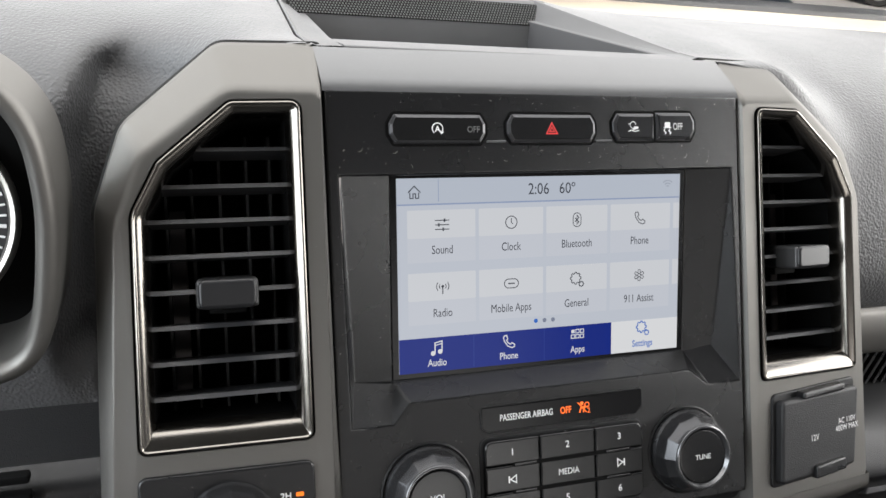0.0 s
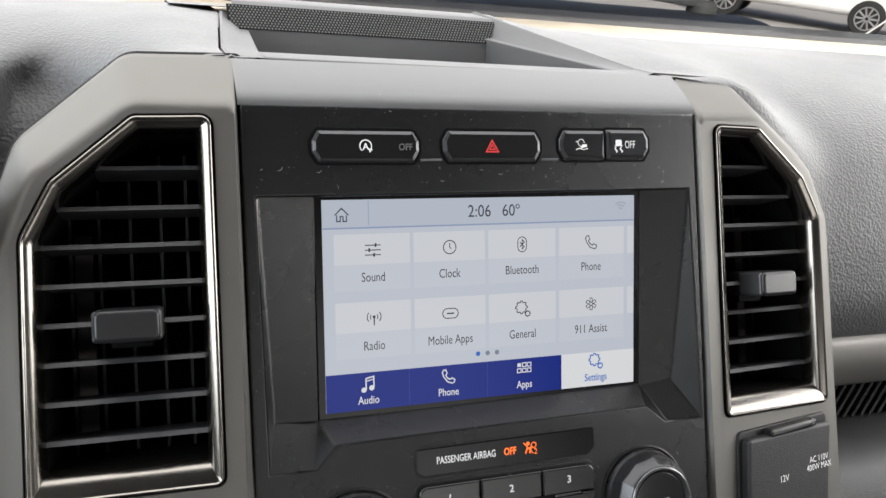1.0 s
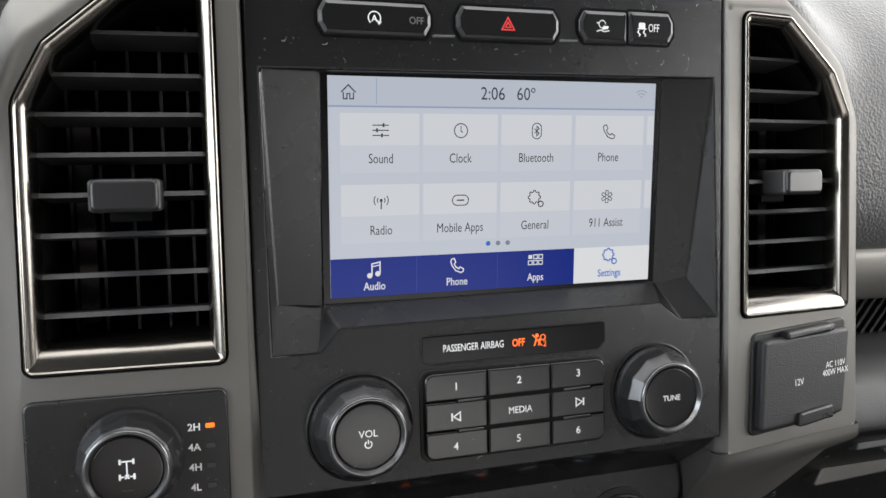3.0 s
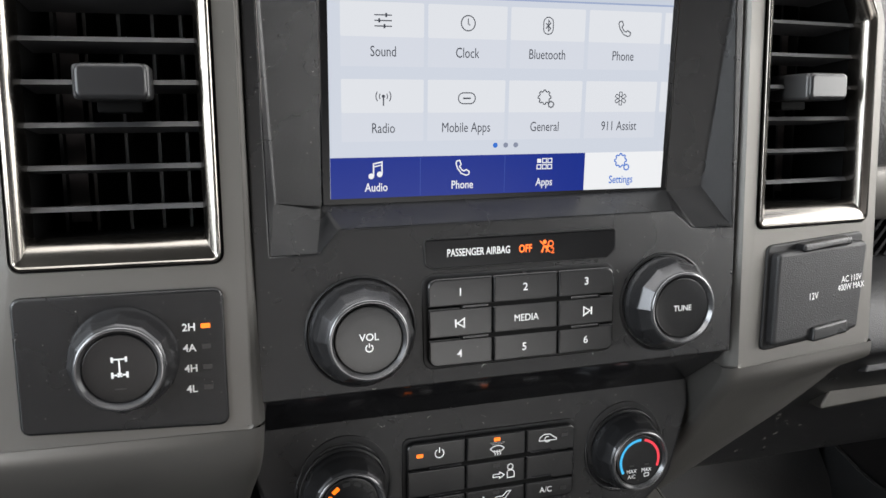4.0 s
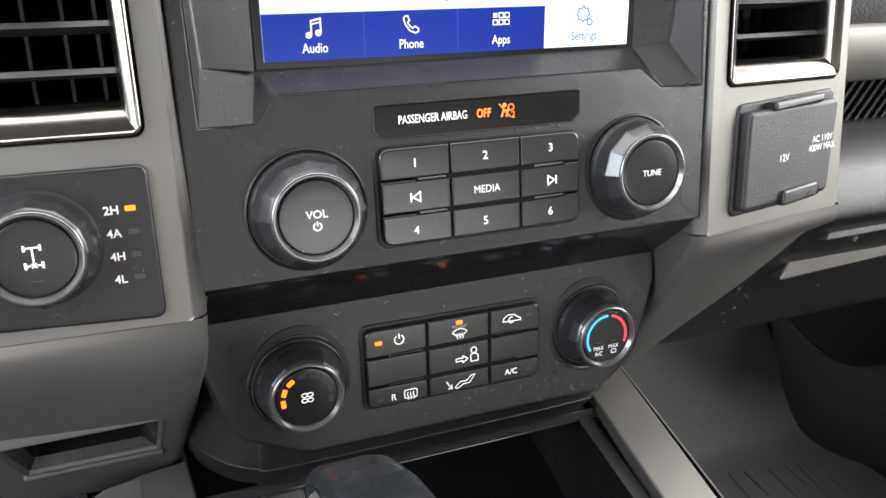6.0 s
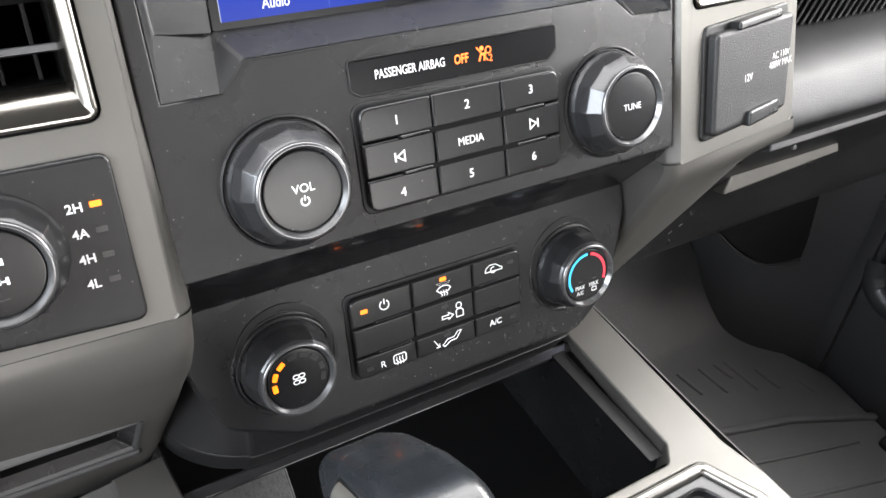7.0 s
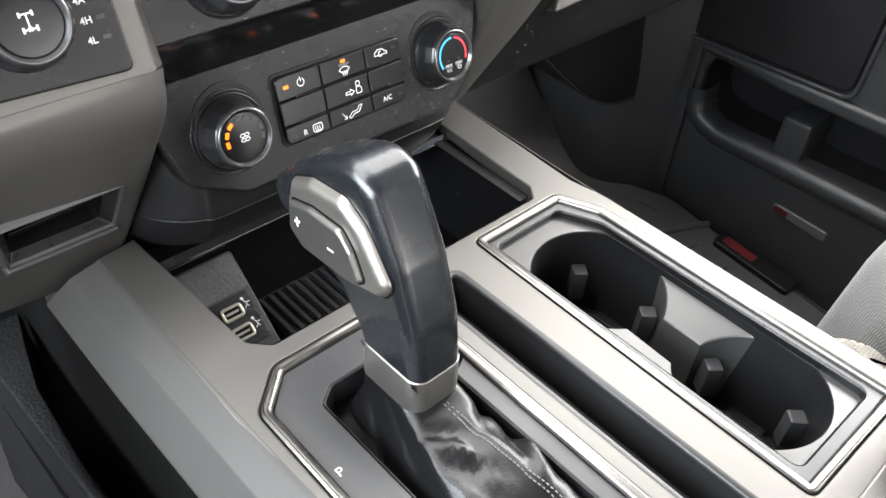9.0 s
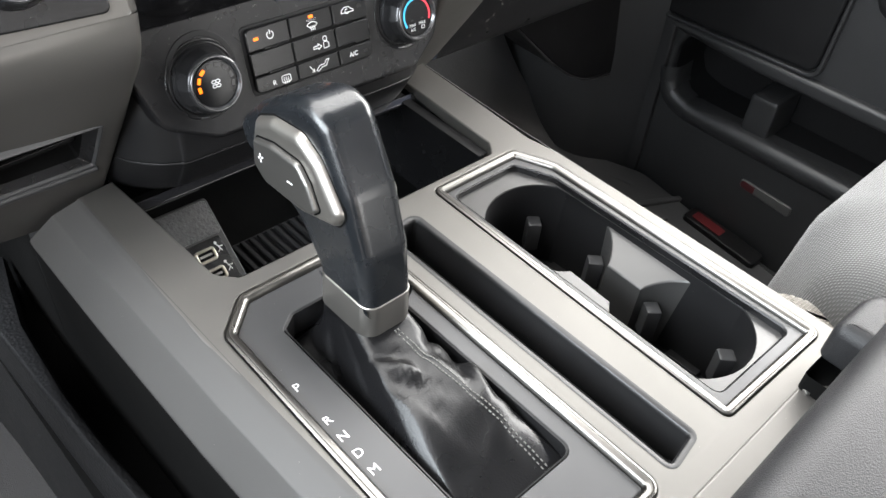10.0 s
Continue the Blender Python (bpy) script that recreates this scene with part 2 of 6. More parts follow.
def area(pts):
    return sum(pts[i - 1][0] * pts[i][1] - pts[i][0] * pts[i - 1][1] for i in range(len(pts))) / 2


def inset(pts, d):
    """The polygon moved to its left-hand side by d."""
    out, n = [], len(pts)
    for i in range(n):
        a, p, c = Vector(pts[i - 1][:2]), Vector(pts[i][:2]), Vector(pts[(i + 1) % n][:2])
        u, v = (p - a), (c - p)
        u = u.normalized() if u.length > 1e-6 else v.normalized()
        v = v.normalized() if v.length > 1e-6 else u
        nu, nv = Vector((-u.y, u.x)), Vector((-v.y, v.x))
        m = nu + nv
        m = m / max(0.25, m.dot(nu)) if m.length > 1e-6 else nu
        out.append((p.x + m.x * d, p.y + m.y * d))
    return out


def fill(loops, flip=False):
    """Triangles over the first loop with the other loops as holes, by the index into all their points."""
    from mathutils.geometry import tessellate_polygon
    flat = [Vector((p[0], p[1], 0)) for l in loops for p in l]
    tris = []
    for t in tessellate_polygon([[Vector((p[0], p[1], 0)) for p in l] for l in loops]):
        a, b, c = (flat[i] for i in t)
        up = (b - a).cross(c - a).z > 0
        tris.append(tuple(t) if up != flip else tuple(reversed(t)))
    return tris


def join(*shapes):
    V, F = [], []
    for v, f in shapes:
        k = len(V)
        V += v
        F += [tuple(i + k for i in face) for face in f]
    return V, F


def moved(shape, m):
    return [tuple(m @ Vector(p)) for p in shape[0]], shape[1]


def mirrored(shape):
    return [(-x, y, z) for x, y, z in shape[0]], [tuple(reversed(f)) for f in shape[1]]


def skin(rings, close=True):
    """Faces between rings of equal length."""
    n = len(rings[0])
    V = [tuple(p) for r in rings for p in r]
    F = []
    for k in range(len(rings) - 1):
        for i in range(n if close else n - 1):
            j = (i + 1) % n
            F.append((k * n + i, k * n + j, (k + 1) * n + j, (k + 1) * n + i))
    return V, F


def slab(loops, w0, w1, bev=0.0, seg=3, back=False, back_bev=0.0):
    """A plate of the first loop's outline, with the other loops as holes, from height w0 to w1, with rounded edges."""
    if not isinstance(loops[0][0], (list, tuple)):
        loops = [loops]
    loops = [l if (area(l) > 0) == (i == 0) else l[::-1] for i, l in enumerate(loops)]
    shapes, tops, bottoms = [], [], []
    for l in loops:
        prof = []
        if back_bev:
            prof += [(back_bev * (1 - math.sin(a)), w0 + back_bev * (1 - math.cos(a))) for a in [math.pi / 2 * k / seg for k in range(seg + 1)]]
        else:
            prof.append((0, w0))
        if bev:
            prof += [(bev * (1 - math.cos(a)), w1 - bev + bev * math.sin(a)) for a in [math.pi / 2 * k / seg for k in range(seg + 1)]]
        else:
            prof.append((0, w1))
        rings = []
        for d, w in prof:
            rings.append([(x, y, w) for x, y in (inset(l, d) if d else l)])
        shapes.append(skin(rings))
        tops.append(rings[-1])
        bottoms.append(rings[0])
    V = [p for l in tops for p in l]
    shapes.append((V, fill(tops)))
    if back:
        shapes.append(([p for l in bottoms for p in l], fill(bottoms, True)))
    return join(*shapes)


def lathe(profile, n=40, at=(0, 0), wobble=None):
    """A turned shape from (radius, height) pairs, closed on top where the last radius is 0."""
    rings = []
    for r, h in profile:
        rings.append([(at[0] + max(r, 0.01) * math.cos(2 * math.pi * i / n), at[1] + max(r, 0.01) * math.sin(2 * math.pi * i / n), h) for i in range(n)])
    return skin(rings)


def box(x0, y0, z0, x1, y1, z1, bev=0.0, seg=2):
    return slab(rect(x0, y0, x1, y1, bev, 2 if bev else 1), z0, z1, bev, seg, back=True, back_bev=bev)


def stroke(pts, width, w=0.0, closed=False):
    """A flat line of a given width."""
    V, F, n = [], [], len(pts)
    for i in range(n):
        p = Vector(pts[i])
        a = Vector(pts[i - 1]) if (i or closed) else p
        c = Vector(pts[(i + 1) % n]) if (i < n - 1 or closed) else p
        d1, d2 = p - a, c - p
        d1 = d1.normalized() if d1.length > 1e-6 else d2.normalized()
        d2 = d2.normalized() if d2.length > 1e-6 else d1
        t = d1 + d2
        t = t.normalized() if t.length > 1e-6 else d1
        k = width / 2 / max(0.45, t.dot(d1))
        V += [(p.x + t.y * k, p.y - t.x * k, w), (p.x - t.y * k, p.y + t.x * k, w)]
    for i in range(n if closed else n - 1):
        j = (i + 1) % n
        F.append((2 * i, 2 * j, 2 * j + 1, 2 * i + 1))
    return V, F


def arc(x, y, r, a0, a1, n=16):
    return [(x + r * math.cos(radians(a0 + (a1 - a0) * i / n)), y + r * math.sin(radians(a0 + (a1 - a0) * i / n))) for i in range(n + 1)]


def patch(pts, w=0.0):
    """A flat filled outline."""
    pts = pts if area(pts) > 0 else pts[::-1]
    return [(x, y, w) for x, y in pts], fill([pts])


MESHES = {}


def letters(text, size, x=0.0, y=0.0, w=0.0, turn=0.0, align="CENTER", squeeze=1.0, bold=0.0):
    """Writing in the built-in font, as a flat shape; size is the height of a capital in mm."""
    key = (text, bold)
    if key not in MESHES:
        curve = bpy.data.curves.new("writing", "FONT")
        curve.body, curve.size, curve.resolution_u, curve.offset = text, 1.0, 3, bold
        ob = bpy.data.objects.new("writing", curve)
        scene.collection.objects.link(ob)
        bpy.context.view_layer.update()
        me = bpy.data.meshes.new_from_object(ob.evaluated_get(bpy.context.evaluated_depsgraph_get()))
        MESHES[key] = [tuple(v.co) for v in me.vertices], [tuple(p.vertices) for p in me.polygons]
        bpy.data.objects.remove(ob)
        bpy.data.meshes.remove(me)
        bpy.data.curves.remove(curve)
    V, F = MESHES[key]
    k = size / 0.70
    xs = [p[0] for p in V]
    mid = {"CENTER": (min(xs) + max(xs)) / 2, "LEFT": min(xs)}[align]
    ca, sa = math.cos(radians(turn)), math.sin(radians(turn))
    out = []
    for p in V:
        a, b = (p[0] - mid) * k * squeeze, p[1] * k - size / 2
        out.append((x + a * ca - b * sa, y + a * sa + b * ca, w))
    return out, F


def thing(name, m, label, category, group="", kind=""):
    ob = new(name)
    ob.empty_display_size = 0.01
    ob.matrix_basis = m
    return tagged(ob, label, category, group, kind)


def part(name, shape, mat, parent=None, label="", m=None, angle=35, bevel=0.0, scale=0.001, flat=False):
    """One mesh object, from a shape in millimetres, under a thing or a part."""
    me = bpy.data.meshes.new(name)
    me.from_pydata([(x * scale, y * scale, z * scale) for x, y, z in shape[0]], [], shape[1])
    bm = bmesh.new()
    bm.from_mesh(me)
    bmesh.ops.remove_doubles(bm, verts=bm.verts, dist=1e-6)
    bm.to_mesh(me)
    bm.free()
    me.validate()
    if not flat:
        me.shade_smooth()
        me.set_sharp_from_angle(angle=radians(angle))
    me.materials.append(mat)
    ob = new(name, me)
    if parent is not None:
        ob.parent = parent
    if m is not None:
        ob.matrix_basis = m
    if bevel:
        mod = ob.modifiers.new("edge", "BEVEL")
        mod.width, mod.segments, mod.limit_method, mod.angle_limit = bevel, 3, "ANGLE", radians(20)
        mod.harden_normals = False
    if not flat:
        mod = ob.modifiers.new("normals", "WEIGHTED_NORMAL")
        mod.keep_sharp = True
    return tagged(ob, label)


def sheet(profile, x0, x1, nx=2, bend=None):
    """A surface from a side profile of (y, z) pairs, drawn across from x0 to x1."""
    rings = []
    for k in range(nx):
        x = x0 + (x1 - x0) * k / (nx - 1)
        rings.append([((x, y, z) if bend is None else bend(x, y, z)) for y, z in profile])
    n = len(profile)
    V = [p for r in rings for p in r]
    F = [(k * n + i, (k + 1) * n + i, (k + 1) * n + i + 1, k * n + i + 1) for k in range(nx - 1) for i in range(n - 1)]
    return V, F


def thick(shape, d):
    """A surface given a thickness d behind it along its normals."""
    me = bpy.data.meshes.new("thick")
    me.from_pydata(shape[0], [], shape[1])
    bm = bmesh.new()
    bm.from_mesh(me)
    bmesh.ops.recalc_face_normals(bm, faces=bm.faces)
    bmesh.ops.solidify(bm, geom=bm.faces, thickness=d)
    bm.verts.ensure_lookup_table()
    out = [tuple(v.co) for v in bm.verts], [tuple(v.index for v in f.verts) for f in bm.faces]
    bm.free()
    bpy.data.meshes.remove(me)
    return out


def smooth_line(pts, n=6):
    """A rounded line through points."""
    out = []
    P = [Vector(p) for p in pts]
    P = [P[0] * 2 - P[1]] + P + [P[-1] * 2 - P[-2]]
    for i in range(1, len(P) - 2):
        for k in range(n):
            t = k / n
            a, b, c, d = P[i - 1], P[i], P[i + 1], P[i + 2]
            out.append(tuple(0.5 * (2 * b + (c - a) * t + (2 * a - 5 * b + 4 * c - d) * t * t + (3 * b - a - 3 * c + d) * t ** 3)))
    out.append(tuple(P[-2]))
    return out


# the car's own frame: it stands nose down to the level ground
CAR = pose(0, 0, 0.6, -7) @ pose(0, 0, -0.6)
PANEL = CAR @ pose(0, -0.020, 0.828, 72) @ pose(0, 0, 0, 0, 0, 0.45)
SCREEN = CAR @ pose(0, 0, 0.843, 76.5) @ pose(0, 0, 0, 0, 0, 0.4)
CLIMATE = CAR @ pose(0, -0.020, 0.706, 74)
CONSOLE = CAR @ pose(0, -0.367, 0.6, 1.15) @ pose(0, 0.367, 0)


# ---- centre stack: face plate with the screen's well ----
stack = thing("center_stack", PANEL, "black plastic centre stack face between grey pillars", "dashboard panel")
WELL = [(-118, 126), (-116.5, -2), (-95, -2), (-86, 8.5), (86, 9.5), (98, 0), (121, 0), (118.5, 127)]
part("faceplate", slab([[(-124, -68), (124, -68), (124, 169), (-124, 169)], WELL], -12, 0, 1.3), BLACK, stack, "matt black face plate")
A = [(x, y, -0.2) for x, y in WELL]
G0, G1, G2, G3 = (-91, 126.5, -6), (-91, 17.5, -15.2), (91, 17.5, -15.2), (91, 128, -6)
L1, R1 = (-113, 20, -8.5), (108.5, 21, -10)
part("screen_cheek", ([A[0], L1, G1, G0, A[1]], [(0, 1, 2, 3), (0, 4, 1)]), BLACK, stack, bevel=0.0012)
part("screen_cheek", ([A[7], R1, G2, G3, A[6]], [(3, 2, 1, 0), (1, 4, 0)]), BLACK, stack, bevel=0.0012)
part("screen_ledge", ([A[1], A[2], A[3], A[4], A[5], A[6], R1, G2, G1, L1], [(0, 1, 8, 9), (1, 2, 8), (2, 3, 7, 8), (3, 4, 7), (4, 5, 6, 7)]), BLACK, stack, bevel=0.0012)
part("well_lip", ([A[0], G0, G3, A[7]], [(0, 1, 2, 3)]), BLACK, stack)
# sloping brow above the face
brow = [(168.7, -0.3), (172, -0.6), (176, -3.2), (182, -8.4), (189, -15), (195, -21)]
V, F = sheet(brow, -125, 125, 12)
part("brow", (V, F), BROW_GREY, stack, "brow of the centre stack")
# glossy band that steps back from the radio face to the climate panel
band = [(-67.5, -0.3), (-69, -2.5), (-73, -6), (-84, -22), (-95, -38), (-101, -45), (-103, -47)]
part("step_band", sheet(band, -121, 121, 2), SEMI, stack, "glossy black step below the radio")

# ---- climate panel ----
climate = thing("climate_panel", CLIMATE, "matt black climate control panel below the radio", "dashboard panel")
CLIM = rounded([(-122, 30, 0), (-126, -2, 12), (-113, -40, 20), (-78, -57, 20), (92, -58, 20), (116, -38, 20), (127, 8, 12), (124, 30, 0)], 10, 6)
part("faceplate", slab([CLIM], -14, 0, 3.0, 4), BLACK, climate, "matt black face plate")
# black apron that curves back below the panel, in two layers with a seam
APRON = [(-138, 34), (-133, 16), (-128, 4), (-121, -6), (-112, -14.5), (-101, -20.5), (-88, -23.5), (0, -24), (88, -23.5), (101, -20.5), (112, -14.5), (121, -6), (128, 4), (133, 16)]


def apron(layers):
    """A wall that follows the apron's curve: layers of (height, how far it steps back)."""
    to_panel = Matrix.Scale(1000, 4) @ CLIMATE.inverted() @ CAR @ Matrix.Scale(0.001, 4)
    curve = smooth_line(APRON, 4)
    return moved(skin([[(x * (1 - 0.0006 * back), y + back, z) for x, y in curve] for z, back in layers], close=False), to_panel)


part("apron", apron([(692, 12), (676, 3), (662, 0.5), (640, 0.2), (635, 0), (633.6, 0.5), (633.2, 1.6)]), BLACK_DEEP, climate, "black apron below the panel", angle=60)
part("lower_apron", apron([(633.0, 1.2), (632.4, 0.6), (631, 1.0), (622, 6), (611, 13), (603, 18.5), (598, 24), (590, 60)]), BLACK_DEEP, climate, "black lower apron", angle=60)
part("bin_lip", moved(slab([rect(-131, -3.6, 124, 3.6, 1.2, 3)], -2.5, 2.5, 1.2, back=True, back_bev=1.0), Matrix.Scale(1000, 4) @ CLIMATE.inverted() @ CAR @ Matrix.Scale(0.001, 4) @ Matrix.Translation((0, -5, 599)) @ pose(0, 0, 0, 35)), GLOSS, climate, "glossy lip over the storage bin")
for s in (-1, 1):
    part("knob_collar", moved(slab([circle(0, 0, 23.6, 48), circle(0, 0, 20, 48)], -0.5, 0.7, 0.5), pose(s * 79 if s < 0 else 83, -10, 0)), BLACK_DEEP, climate)


def lint(parent, spots, seed, w):
    """Dust hairs lying on a panel, inside boxes of (x0, y0, x1, y1)."""
    rnd = random.Random(seed)
    hairs = []
    for x0, y0, x1, y1, n in spots:
        for _ in range(n):
            x, y, a0, r = rnd.uniform(x0, x1), rnd.uniform(y0, y1), rnd.uniform(0, 360), rnd.uniform(0.5, 1.8)
            if rnd.random() < 0.6:
                hairs.append(patch(circle(x, y, rnd.uniform(0.09, 0.2), 6), w))
            else:
                hairs.append(stroke(arc(x, y, r, a0, a0 + rnd.uniform(40, 130), 5), rnd.uniform(0.09, 0.17), w))
    tagged(part("lint", join(*hairs), LINT, parent, "pale dust hairs", flat=True), kind="stuff")


lint(stack, [(-118, 130, 118, 141, 46), (-118, 161, 118, 168, 30), (-120, 10, -118, 120, 4), (-110, -66, 115, -14, 70)], 3, 0.06)
lint(climate, [(-60, -55, 100, -40, 40), (-110, 10, 110, 28, 40), (-52, -40, 60, 8, 6)], 5, 0.06)


def led(x, y, on, parent, turn=0.0, w=0.0, sx=4.0, sy=1.8):
    part("indicator_lamp", moved(slab(rect(-sx / 2, -sy / 2, sx / 2, sy / 2, 0.4, 2), w, w + 0.25), pose(x, y, 0, 0, 0, turn)), ORANGE if on else DIM_PRINT, parent,
         "lit orange lamp" if on else "unlit lamp", flat=True)


# ---- the row of four switches above the screen ----
def switch(name, x0, x1, y0, y1, label, icons, cut=5.0, left=True, right=True):
    ob = thing(name, PANEL, label, "switch", "switches above the screen")
    pts = []
    for (x, y), c in (((x0, y0), left), ((x1, y0), right), ((x1, y1), right), ((x0, y1), left)):
        if c:
            sx, sy = (1 if x == x0 else -1), (1 if y == y0 else -1)
            a, b = (x + sx * cut * 0.6, y), (x, y + sy * cut)
            pts += [b, a] if (sx > 0) == (sy > 0) else [a, b]
        else:
            pts.append((x, y))
    pts = rounded(pts, 1.2, 3)
    if area(pts) < 0:
        pts = pts[::-1]
    # raised near-black ring that paints the shaded gap
    part("surround", slab([inset(pts, -1.3), inset(pts, -0.1)], -2, 0.25, 0.2), CAVE_SHADE, ob, "near-black ring painting the gap round the switch")
    part("rim", skin([[(x, y, w) for x, y in inset(pts, d)] for d, w in ((0.3, -2), (0.3, 0.9), (0.6, 1.4), (2.1, 2.2), (2.3, 2.25))]), EDGE, ob, "grey chamfered rim", angle=25)
    part("cap", slab([inset(pts, 2.2)], 0, 2.3, 0.1), BUTTON, ob)
    for n, shape, mat in icons:
        part(n, shape, mat, ob, flat=True)
    return ob


W = 2.42


def scaled(shape, x, y, k):
    return [(x + (p[0] - x) * k, y + (p[1] - y) * k, p[2]) for p in shape[0]], shape[1]


switch("stop_start_switch", -92, -38.5, 142, 157.5, "black stop-start switch with a white circled letter A",
       [("icon", scaled(join(stroke(arc(-66, 149.7, 4.0, -50, 230), 0.8, W), patch([(-63.4, 145.2), (-61.2, 147.4), (-64.4, 148.3)], W), letters("A", 4.2, -66, 149.5, W, bold=0.02)), -66, 149.7, 0.72), WHITE),
        ("writing", letters("OFF", 3.2, -46, 149.4, W, squeeze=0.9, bold=0.02), GREY_DIM)])
switch("hazard_switch", -26.5, 27.5, 142.3, 158, "black hazard light switch with a red triangle",
       [("icon", scaled(join(stroke([(-4.4, 146.4), (4.0, 146.4), (-0.2, 153.8)], 0.9, W, True), stroke([(-2.0, 147.9), (1.6, 147.9), (-0.2, 151.0)], 0.8, W, True)), -0.2, 149.8, 0.78), RED)])
switch("descent_switch", 38.2, 65.6, 143.2, 159, "black hill descent switch with a small vehicle symbol",
       [("icon", scaled(join(stroke(arc(50.5, 152.6, 2.6, 0, 300, 12), 0.6, W), stroke([(46, 147.5), (49, 148.6), (52, 147.6), (56, 148.4)], 0.7, W), patch([(50, 148.6), (55, 149.6), (55.5, 151.4), (51.5, 151.5)], W),
                        stroke([(46.2, 153.4), (48.2, 153.4)], 0.7, W)), 51.5, 150.6, 0.72), WHITE)], right=False)
switch("traction_switch", 66.4, 93, 143.5, 159.6, "black traction control switch marked OFF",
       [("icon", scaled(join(patch(rect(71, 150.8, 75.4, 154.2, 0.8), W), stroke([(70.2, 150.6), (76.2, 150.6)], 0.6, W), stroke([(71.2, 150.0), (70.4, 148.4), (72.0, 147.2), (71.2, 146.2)], 0.7, W), stroke([(75, 150.0), (74.2, 148.4), (75.8, 147.2), (75, 146.2)], 0.7, W)), 75.6, 151.4, 0.85), WHITE),
        ("writing", letters("OFF", 4.0, 80.6, 151.4, W, squeeze=0.66), WHITE)], left=False)

for x0, x1, y in ((-38.0, -26.8, 142.6), (28.0, 37.8, 142.9)):
    part("switch_ledge", slab([rounded([(x0, y - 0.2), (x1, y), (x1, y + 1.3), (x0, y + 1.1)], 0.4, 2)], -1, 0.9, 0.4), BROW_GREY, stack, "thin ledge between the switches")

# ---- touchscreen ----
touch = thing("touchscreen", SCREEN, "lit touchscreen showing a pale settings menu with a blue bar", "screen")
part("housing", slab([rect(-90.5, -3, 90.5, 109, 1.0)], -8, -0.6, 0.3), PANE_EDGE, touch, "gloss black screen border")
part("display", slab([rect(-87, 0, 87, 104.5)], -3, 0), UI_BACK, touch, "lit pale grey picture")
S = 0.12
header = part("header_bar", slab([rect(-87, 91, 87, 104.5)], 0, S), UI_HEAD, touch, flat=True)
part("header_line", join(stroke([(-87, 90.6), (87, 90.9)], 0.8, S + 0.05), stroke([(-64, 92), (-64, 104)], 0.35, S + 0.05)), UI_LINE, touch, flat=True)
part("writing", letters("2:06", 6.2, -5.2, 97.8, S + 0.1, squeeze=0.86), UI_INK, header, flat=True)
part("writing", letters("60º", 6.2, 12.6, 97.9, S + 0.1, squeeze=0.86), UI_INK, header, flat=True)
hx, hy = -77.4, 97.0
part("home_icon", join(stroke([(hx - 3.4, hy), (hx, hy + 3.4), (hx + 3.4, hy)], 0.6, S + .1), stroke([(hx - 2.4, hy), (hx - 2.4, hy - 3), (hx - 0.7, hy - 3), (hx - 0.7, hy - 0.6), (hx + 0.7, hy - 0.6), (hx + 0.7, hy - 3), (hx + 2.4, hy - 3), (hx + 2.4, hy)], 0.55, S + .1)), UI_INK, header, flat=True)
part("signal_icon", join(*[stroke(arc(78.5, 96.4, r, 45, 135, 8), 0.7, S + .1) for r in (1.2, 2.8, 4.4)]), UI_PALE, header, flat=True)


def gear(x, y, r, w, width):
    pts = []
    for i in range(8):
        a = 45 * i
        pts += arc(x, y, r * 1.18, a - 8, a + 8, 1) + arc(x, y, r * 0.95, a + 14, a + 31, 1)
    return stroke(pts, width, w, True)


def handset(x, y, k, w, width):
    pts = [(-3.4, 3.6), (-1.8, 3.9), (-0.9, 1.6), (-1.9, 0.6), (-0.6, -1.3), (1.0, -2.2), (2.0, -1.3), (4.0, -2.5), (3.7, -4.0), (2.3, -4.6), (-0.8, -3.4), (-3.2, -0.2), (-4.0, 2.4)]
    return stroke([(x + a * k, y + b * k) for a, b in pts], width, w, True)


def note(x, y, w):
    return join(stroke([(x - 1.6, y - 2.6), (x - 1.6, y + 3.0), (x + 2.4, y + 3.8), (x + 2.4, y - 1.8)], 0.65, w), stroke([(x - 1.6, y + 1.6), (x + 2.4, y + 2.4)], 0.5, w),
                patch(circle(x - 2.7, y - 2.7, 1.35, 12), w), patch(circle(x + 1.3, y - 1.9, 1.35, 12), w))


IW = S + 0.1


